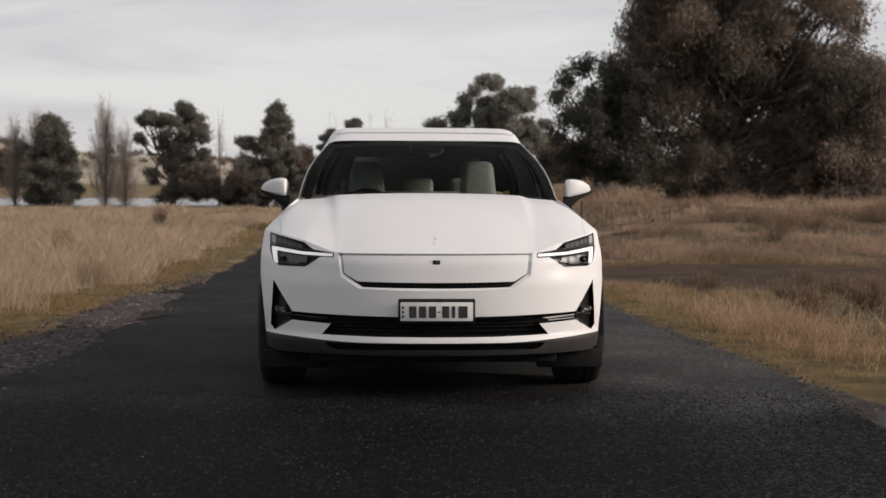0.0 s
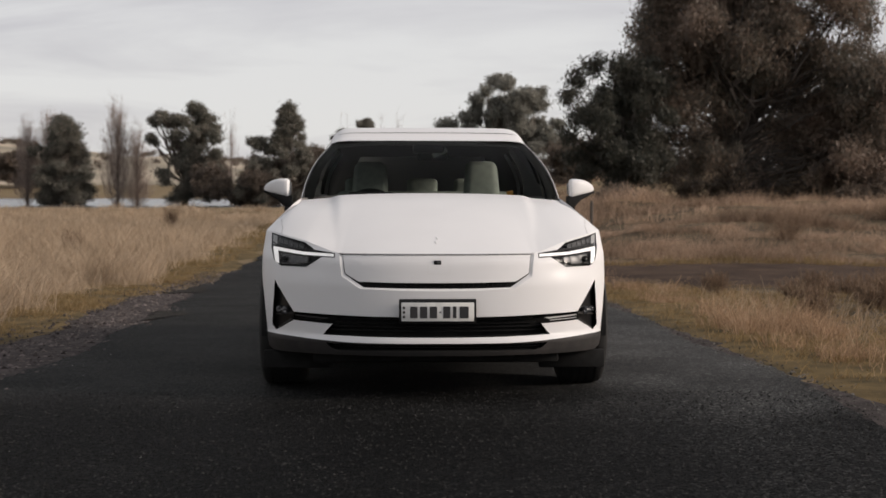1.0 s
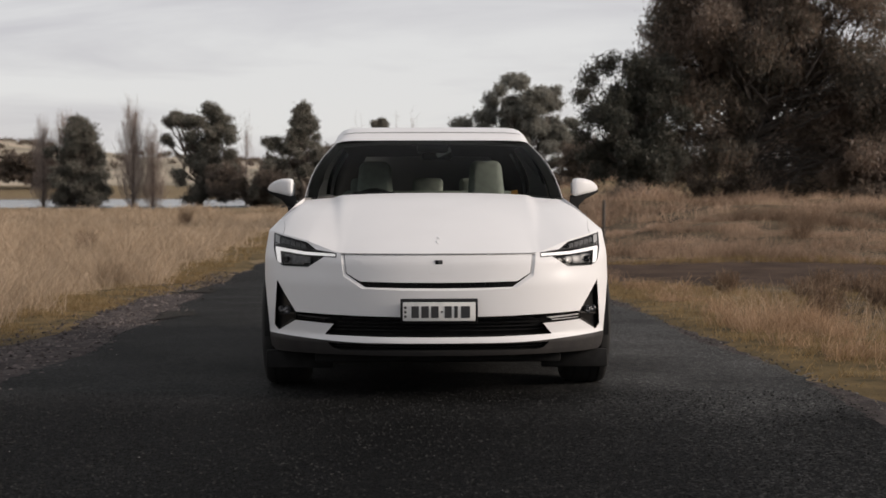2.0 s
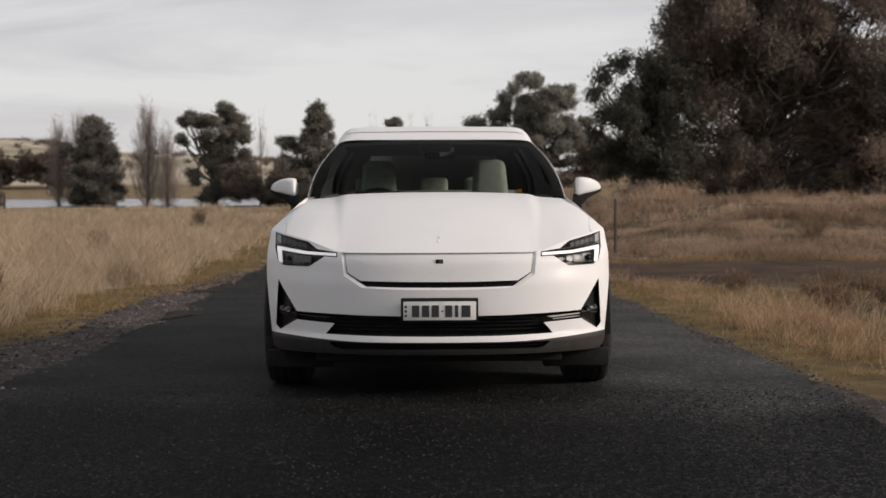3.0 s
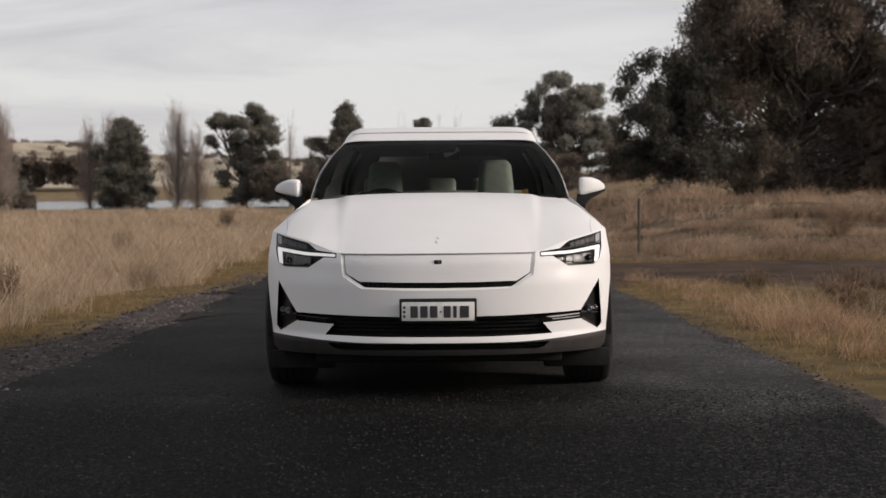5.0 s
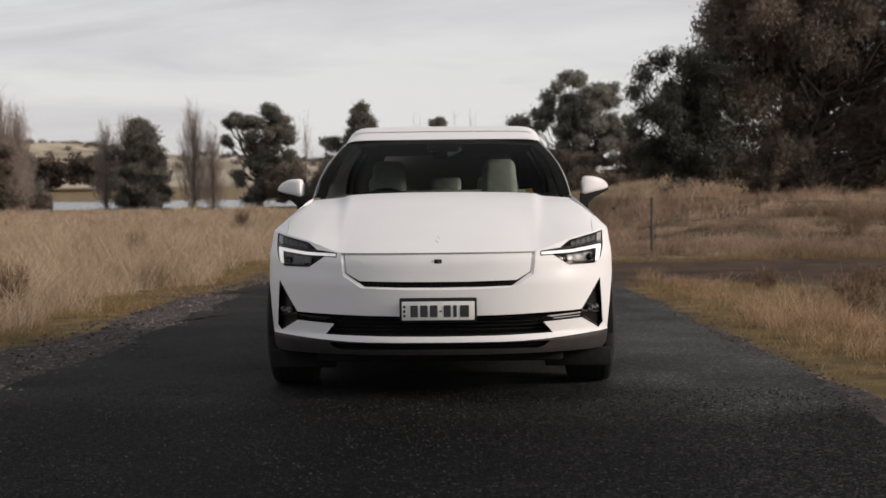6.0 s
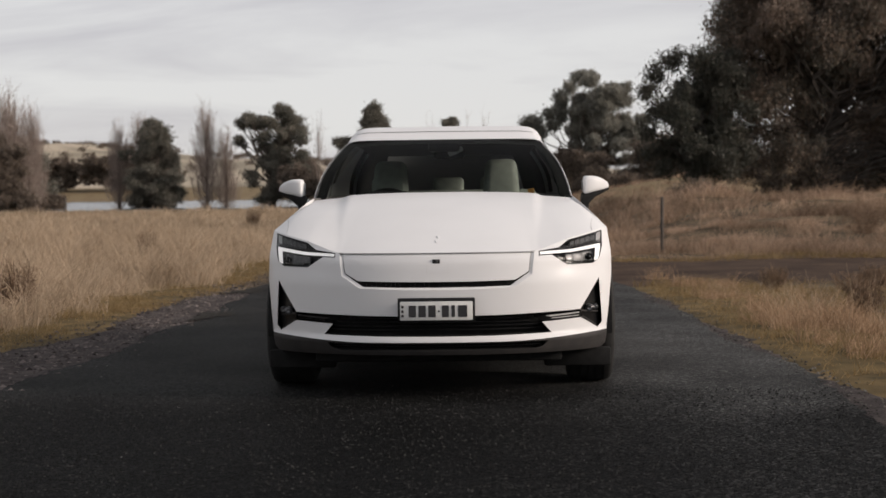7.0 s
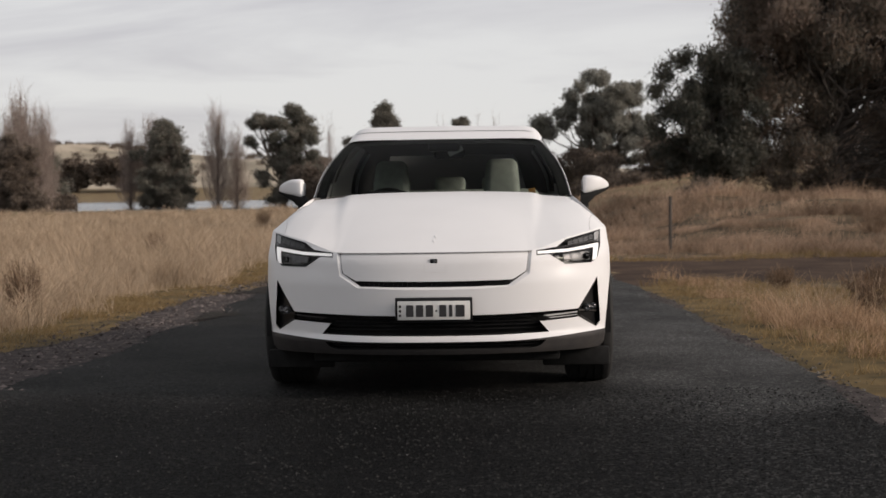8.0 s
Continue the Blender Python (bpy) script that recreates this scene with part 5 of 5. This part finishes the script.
        leg = [(0.832, 0.700), (0.856, 0.706), (0.872, 0.775), (0.872, 0.788), (0.846, 0.784), (0.842, 0.767)]
        part("light_bar", sheet_bm(pick(leg), 0.0085, 0.014), LED, lamp, "lit white daytime light leg")
        # stepped reflector facets turned outwards and up
        for x, z, w, h in ((0.692, 0.722, 0.056, 0.034), (0.738, 0.720, 0.076, 0.046), (0.788, 0.723, 0.070, 0.050)):
            turn = pose(0, 0, 0, 0, 0, side * 37) @ pose(0, 0, 0, -13)
            part("reflector", box_bm(w, 0.010, h, (side * x, front_y(x, z) + 0.050, z), 0.004, 2, turn), LENS, lamp)
        x = 0.800
        part("projector", lathe_bm([(-0.012, 0.001), (-0.009, 0.009), (0.0, 0.015), (-0.002, 0.018), (0.02, 0.019)], 20, "y", off=(side * x, front_y(x, 0.72) + 0.026, 0.7225)), BLACK, lamp)
        for i in range(5):
            x0 = 0.700 + 0.030 * i
            z0 = 0.778 + 0.0065 * i
            cell = [(x0, z0), (x0 + 0.024, z0 + 0.004), (x0 + 0.024, z0 + 0.029), (x0, z0 + 0.024)]
            part("led_cell", sheet_bm(pick(cell), 0.030, 0.008), LENS, lamp)
        brow = [(0.640, 0.776), (0.69, 0.782), (0.86, 0.803), (0.874, 0.812), (0.874, 0.806), (0.86, 0.796), (0.69, 0.775), (0.64, 0.770)]
        part("brow", sheet_bm(pick(brow), 0.006, 0.02), PLASTIC, lamp)
        top_cell = [(0.850, 0.793), (0.875, 0.798), (0.881, 0.850), (0.853, 0.842)]
        part("side_reflector", sheet_bm(pick(top_cell), 0.016, 0.008), SILVER, lamp)
        cover = part("cover", sheet_bm(pick(HEADLIGHT), 0.002), COVER, lamp, "clear lamp cover")
        cover.visible_shadow = False

    # number plate, its characters as plain bars
    plate = holder("number_plate", root)
    y = front_y(0, 0.47) - 0.026
    part("plate_frame", box_bm(0.394, 0.016, 0.128, (0.0, y + 0.004, 0.472), 0.006), BLACK, plate, "black plastic plate frame")
    part("plate_bracket", box_bm(0.36, 0.05, 0.09, (0.0, y + 0.03, 0.467), 0.004), MATT_BLACK, plate)
    part("plate_sheet", box_bm(0.370, 0.006, 0.096, (0.0, y - 0.0045, 0.470), 0.004), PLATE, plate, "pale grey plate sheet")
    for x, w in ((-0.128, 0.038), (-0.078, 0.038), (-0.028, 0.038), (0.040, 0.036), (0.080, 0.018), (0.128, 0.046)):
        part("plate_bar", box_bm(w, 0.003, 0.060, (x + 0.006, y - 0.0085, 0.468), 0.001, 1), INK, plate)
    part("plate_bar", box_bm(0.009, 0.003, 0.009, (0.013, y - 0.0085, 0.468), 0.001, 1), INK, plate)
    for i in range(3):
        part("plate_bar", box_bm(0.012, 0.003, 0.013, (-0.172, y - 0.0085, 0.445 + 0.023 * i), 0.001, 1), PLASTIC, plate)

    # greenhouse
    k_w = k_at(0.984)
    kf = [k_at(f) for f in np.linspace(0.001, 0.984, 26)]
    kf[0] = 0.0
    vg = list(np.linspace(0, 1, 13))
    screen = part("windscreen", grid_bm(both_sides([[glass_point(k, v) for k in kf] for v in vg])), SCREEN, root, "raked clear windscreen")
    screen.visible_shadow = False
    # black border band printed round the screen
    top_band = [[glass_point(k, v, 0.004) for k in kf] for v in (0.90, 0.95, 1.0)]
    part("screen_border", grid_bm(both_sides(top_band)), MATT_BLACK, screen)
    side_k = [k_at(f) for f in np.linspace(0.915, 0.984, 5)]
    for side in (1, -1):
        part("screen_border", grid_bm([[(side * x, y, z) for x, y, z in (glass_point(k, v, 0.004) for k in side_k)] for v in vg]), MATT_BLACK, screen)
        pk = [k_w] + k_list(k_at(0.99), 1.0, 3) + [1.015, 1.03]
        part("pillar", grid_bm([[(side * x, y, z) for x, y, z in (glass_point(k, v, -0.002) for k in pk[:3])] for v in vg]), BLACK, root, "gloss black windscreen pillar")
        part("pillar", grid_bm([[(side * x, y, z) for x, y, z in (glass_point(k, v, -0.002) for k in pk[2:])] for v in vg]), WHITE, root, "white windscreen pillar")
        pane_k = ((1.03, 1.40, "side_window"), (1.44, 1.86, "side_window"))
        for k0, k1, nm in pane_k:
            pane = part(nm, grid_bm([[(side * x, y, z) for x, y, z in (glass_point(k, v) for k in k_list(k0, k1, 10))] for v in vg]), SIDE_GLASS, root)
            pane.visible_shadow = False
        for k0, k1, m in ((1.40, 1.44, BLACK), (1.86, 2.0, WHITE)):
            part("pillar", grid_bm([[(side * x, y, z) for x, y, z in (glass_point(k, v, -0.001) for k in k_list(k0, k1, 5))] for v in vg]), m, root)
        kr = k_list(2, 2.45, 8)
        part("pillar", grid_bm([[(side * x, y, z) for x, y, z in (glass_point(k, v) for k in kr)] for v in vg]), WHITE, root)
    kr = k_list(2.45, 3, 14)
    rear = part("rear_window", grid_bm(both_sides([list(reversed([glass_point(k, v) for k in kr])) for v in vg])), REAR_GLASS, root)
    rear.visible_shadow = False

    # roof
    def roof_point(u, q):
        """u across from -1 to 1, q from the header (0) to the tail of the roof (1)."""
        y = 1.79 + (3.61 - 1.79) * q + 0.06 * u * u * (1 - q) - 0.16 * u * u * q
        edge = 0.615 + 0.03 * math.sin(math.pi * q) - 0.04 * q * q
        zc = float(np.interp(q, (0, 0.03, 0.08, 0.15, 0.25, 0.4, 0.6, 0.8, 1.0), (1.410, 1.430, 1.462, 1.492, 1.514, 1.518, 1.502, 1.46, 1.388)))
        ze = roof_edge(1 + min(1, q))[2] if q < 1 else 1.376
        w = abs(u) ** 18
        z = zc * (1 - w) + ze * w - 0.005 * u * u * (1 - w) * min(1, q * 6)
        return u * edge, y, z
    us = [-1, -0.985, -0.96, -0.92, -0.87, -0.8, -0.7, -0.55, -0.4, -0.2, 0, 0.2, 0.4, 0.55, 0.7, 0.8, 0.87, 0.92, 0.96, 0.985, 1]
    qs = [0, 0.015, 0.03, 0.055, 0.08, 0.115, 0.15, 0.2, 0.25, 0.32, 0.4, 0.5, 0.6, 0.7, 0.8, 0.9, 1.0]
    part("roof", grid_bm([[roof_point(u, q) for u in us] for q in qs]), WHITE, root, "smooth white roof", sharp=80)
    part("headlining", grid_bm([[(x * 0.97, y + 0.02, z - 0.03) for x, y, z in (roof_point(u, q) for u in us)] for q in qs]), CABIN, root)
    # thin line of the tinted roof panel's front edge
    part("roof_gap", grid_bm([[(x, y, z + 0.002) for x, y, z in (roof_point(u * 0.93, q) for u in us[1:-1])] for q in (0.085, 0.092)]), GAP, root)

    # mirrors
    for side in (1, -1):
        mirror = holder("wing_mirror", root)
        rows = []
        # a wedge, tall at the car's side and drawn to a low tip
        for i in range(17):
            f = i / 16
            e = (1 - (1 - min(f / 0.12, 1)) ** 2) ** 0.5 if f < 0.12 else 1.0
            x = 0.857 + 0.162 * f
            top = 1.162 + 0.004 * math.sin(f * 3) - 0.046 * f ** 2.6
            low = 1.050 + 0.040 * f
            mid, hh = (top + low) / 2, (top - low) / 2 * (0.9 + 0.1 * e) * (1 - f ** 20) ** 0.5 + 0.002
            dd = 0.062 * (0.75 + 0.25 * e) * (1 - 0.45 * f ** 2) * (1 - f ** 8) ** 0.5 + 0.002
            row = []
            for j in range(28):
                a = 2 * math.pi * j / 28
                ca, sa = math.cos(a), math.sin(a)
                row.append((side * x, 1.475 + 0.08 * f * f + dd * math.copysign(abs(ca) ** 0.55, ca), mid + hh * math.copysign(abs(sa) ** 0.5, sa)))
            rows.append(row)
        bm = grid_bm(rows, closed=True)
        for end in (rows[0], rows[-1]):
            bm.faces.new([bm.verts.new(p) for p in end])
        bmesh.ops.remove_doubles(bm, verts=bm.verts, dist=1e-5)
        part("cap", bm, WHITE, mirror, "white mirror cap")
        rows = []
        for i in range(13):
            f = i / 12
            x = 0.843 + 0.174 * f
            top = 1.062 + 0.034 * f
            low = float(np.interp(f, (0, 0.2, 0.5, 1), (0.962, 0.985, 1.036, 1.080)))
            dd = 0.066 * (1 - 0.45 * f ** 2)
            mid, hh = (top + low) / 2, max(0.003, (top - low) / 2)
            rows.append([(side * x, 1.478 + 0.08 * f * f + dd * math.copysign(abs(math.cos(2 * math.pi * j / 20)) ** 0.7, math.cos(2 * math.pi * j / 20)),
                          mid + hh * math.copysign(abs(math.sin(2 * math.pi * j / 20)) ** 0.7, math.sin(2 * math.pi * j / 20))) for j in range(20)])
        bm = grid_bm(rows, closed=True)
        for end in (rows[0], rows[-1]):
            bm.faces.new([bm.verts.new(p) for p in end])
        bmesh.ops.remove_doubles(bm, verts=bm.verts, dist=1e-5)
        part("lower_shell", bm, MATT_BLACK, mirror, "black lower shell")
        rows = []
        for i in range(9):
            f = i / 8
            x, z = 0.765 + 0.12 * f, 0.995 - 0.010 * f
            hh, dd = 0.016 + 0.004 * f, 0.034 + 0.012 * f
            rows.append([(side * x, 1.46 + dd * math.cos(2 * math.pi * j / 14), z + hh * math.sin(2 * math.pi * j / 14)) for j in range(14)])
        part("arm", grid_bm(rows, closed=True), BLACK, mirror)
        glass_face = [[(side * (0.85 + 0.13 * i / 4), 1.545 + 0.02 * i / 4, 1.07 + 0.07 * j / 3) for i in range(5)] for j in range(4)]
        part("mirror_glass", grid_bm(glass_face), CHROME, mirror)

    # wheels
    for a in AXLES:
        for side in (1, -1):
            wheel = holder("wheel", root, (side * 0.832, a, TYRE_R))
            r = TYRE_R
            prof = [(-0.118, 0.245), (-0.125, 0.275), (-0.124, 0.310), (-0.113, 0.333), (-0.098, 0.342)]
            for gx0 in (-0.066, -0.024, 0.018, 0.060):
                prof += [(gx0 - 0.0001, 0.345), (gx0, 0.337), (gx0 + 0.008, 0.337), (gx0 + 0.0081, 0.345)]
            prof += [(0.098, 0.342), (0.113, 0.333), (0.124, 0.310), (0.125, 0.275), (0.118, 0.245)]
            tyre = part("tyre", lathe_bm(prof, 64, "x"), RUBBER, wheel, sharp=50)
            rim = part("rim", lathe_bm([(-0.115, 0.248), (-0.10, 0.235), (0.09, 0.230), (0.112, 0.240), (0.118, 0.248)], 48, "x"), ALLOY, wheel)
            part("hub", lathe_bm([(side * 0.06, 0.001), (side * 0.07, 0.05), (side * 0.05, 0.07), (-side * 0.05, 0.08)], 24, "x"), ALLOY, wheel)
            part("brake_disc", lathe_bm([(-0.02, 0.08), (-0.02, 0.18), (0.0, 0.18), (0.0, 0.08)], 32, "x", closed=True), CHROME, wheel)
            for i in range(5):
                t = pose(0, 0, 0, 72 * i)
                bm = box_bm(0.03, 0.055, 0.20, (side * 0.075, 0, 0.145), 0.008, 1)
                bmesh.ops.transform(bm, matrix=t, verts=bm.verts)
                part("spoke", bm, ALLOY, wheel)

    # tail lamp bar and door gaps
    part("tail_lamp", grid_bm(both_sides([list(reversed([(lambda p: (p[0] * 1.002, p[1] + 0.004, p[2]))((*outline(k, z), z)) for k in k_list(2.3, 3, 18)])) for z in (0.875, 0.905)])), RED, root)
    for side in (1, -1):
        for kk in (1.21, 1.50, 1.80):
            line = [[(side * (outline(k, z)[0] + 0.0015), outline(k, z)[1], z) for z in np.linspace(0.32 if kk < 1.7 else 0.78, 0.87, 12)] for k in (kk, kk + 0.0018)]
            part("door_gap", grid_bm(line), GAP, root)
        for kk in (1.42, 1.70):
            x, y = outline(kk, 0.8)
            part("door_handle", box_bm(0.018, 0.22, 0.028, (side * (x + 0.005), y, 0.80), 0.006), WHITE, root)

    # cabin
    cabin(root)
    return root


def cabin(root):
    part("dashboard", box_bm(1.42, 0.62, 0.22, (0, 1.60, 0.905), 0.06, 4), CABIN, root)
    part("parcel_shelf", box_bm(1.1, 0.5, 0.04, (0, 3.72, 1.0), 0.015), CABIN, root)
    part("cabin_floor", box_bm(1.5, 2.4, 0.03, (0, 2.6, 0.30), 0.01), CABIN, root)
    for side in (1, -1):
        part("door_card", box_bm(0.06, 2.3, 0.62, (side * 0.80, 2.55, 0.68), 0.02), CABIN, root)
    binnacle = part("binnacle", box_bm(0.30, 0.10, 0.11, (-0.36, 1.62, 1.03), 0.03, 3), CABIN, root)
    screen = part("display", box_bm(0.19, 0.016, 0.26, (0.0, 1.66, 0.92), 0.008), BLACK, root)
    # steering wheel
    wheel = holder("steering_wheel", root, (-0.37, 1.86, 0.93))
    wheel.rotation_euler = (radians(-24), 0, 0)
    bm = bmesh.new()
    rows = []
    for i in range(40):
        a = 2 * math.pi * i / 40
        rows.append([((0.18 + 0.015 * math.cos(b)) * math.cos(a), 0.015 * math.sin(b), (0.18 + 0.015 * math.cos(b)) * math.sin(a)) for b in np.linspace(0, 2 * math.pi, 11)[:-1]])
    rows.append(rows[0])
    part("wheel_rim", grid_bm(rows, closed=True, bm=bm), CABIN, wheel)
    part("wheel_boss", box_bm(0.34, 0.03, 0.075, (0, 0.01, 0), 0.02), CABIN, wheel)

    def seat(x, y, w, top, label):
        s = holder("seat", root, (x, y, 0))
        s["label"] = label
        lean = pose(0, 0, 0, -16).to_4x4()
        part("cushion", box_bm(w, 0.52, 0.16, (0, -0.20, 0.56), 0.05, 3), SEAT, s)
        bm = box_bm(w * 0.98, 0.15, 0.50, (0, 0.06, 0.80), 0.055, 4, lean, taper=0.74)
        part("backrest", bm, SEAT, s)
        for b in (1, -1):
            part("bolster", box_bm(0.085, 0.20, 0.40, (b * w * 0.42, 0.03, 0.78), 0.04, 3, lean, taper=0.85), SEAT, s)
        part("headrest", box_bm(w * 0.56, 0.12, 0.36, (0, 0.17, top - 0.175), 0.05, 4, lean, taper=0.78), SEAT, s)
        return s
    seat(-0.378, 2.20, 0.48, 1.292, "pale green-grey front seat behind the steering wheel")
    seat(0.367, 2.12, 0.475, 1.296, "pale green-grey front passenger seat")
    bench = holder("rear_bench", root, (0, 3.12, 0))
    bench["label"] = "pale green-grey rear bench"
    part("cushion", box_bm(1.30, 0.5, 0.16, (0, -0.25, 0.56), 0.05, 3), SEAT, bench)
    part("backrest", box_bm(1.28, 0.16, 0.54, (0, 0.06, 0.83), 0.05, 3, pose(0, 0, 0, -20).to_4x4()), SEAT, bench)
    for x, w in ((-0.44, 0.27), (-0.008, 0.225), (0.36, 0.27)):
        part("headrest", box_bm(w, 0.09, 0.15, (x, 0.16, 1.115), 0.035, 3), SEAT, bench)
    # rear-view mirror and sensor pod
    pod = part("sensor_pod", box_bm(0.20, 0.14, 0.06, (0.0, 1.86, 1.362), 0.02), BLACK, root)
    part("rear_view_mirror", box_bm(0.20, 0.03, 0.055, (0.03, 1.90, 1.315), 0.015, 3, pose(0, 0, 0, 8, 0, 12).to_4x4()), BLACK, root, "rear-view mirror")
    # added pale chips imitate bright highlights on the mirror and pod
    part("glint_chip", box_bm(0.10, 0.02, 0.034, (0.072, 1.84, 1.335), 0.008, 2, pose(0, 0, 0, 20, -24, 0).to_4x4()), PLATE, root, "pale grey chip imitating a bright glint by the rear-view mirror")
    part("glint_chip", box_bm(0.04, 0.02, 0.012, (-0.03, 1.84, 1.362), 0.004, 2, pose(0, 0, 0, 20, 12, 0).to_4x4()), PLATE, root, "pale grey chip imitating a bright glint by the rear-view mirror")
    # belts
    part("seat_belt", box_bm(0.045, 0.012, 0.38, (0.60, 2.46, 0.91), 0.003, 1, pose(0, 0, 0, 6, -10, 0).to_4x4()), AMBER, root, "amber seat belt")
    for side in (1, -1):
        lining = [[(side * x * 0.97, y - 0.01, z - 0.012) for x, y, z in (glass_point(k, v) for k in k_list(1.86, 2.45, 14))] for v in np.linspace(0, 1, 9)]
        part("pillar_trim", grid_bm(lining), CABIN, root)
    for side in (1, -1):
        rows = [[(side * x * 0.955, y + 0.03, z - 0.01) for x, y, z in (glass_point(k, v) for k in (k_at(0.95), 1.0, 1.05))] for v in np.linspace(0, 1, 9)]
        part("pillar_trim", grid_bm(rows), CABIN, root)


car()
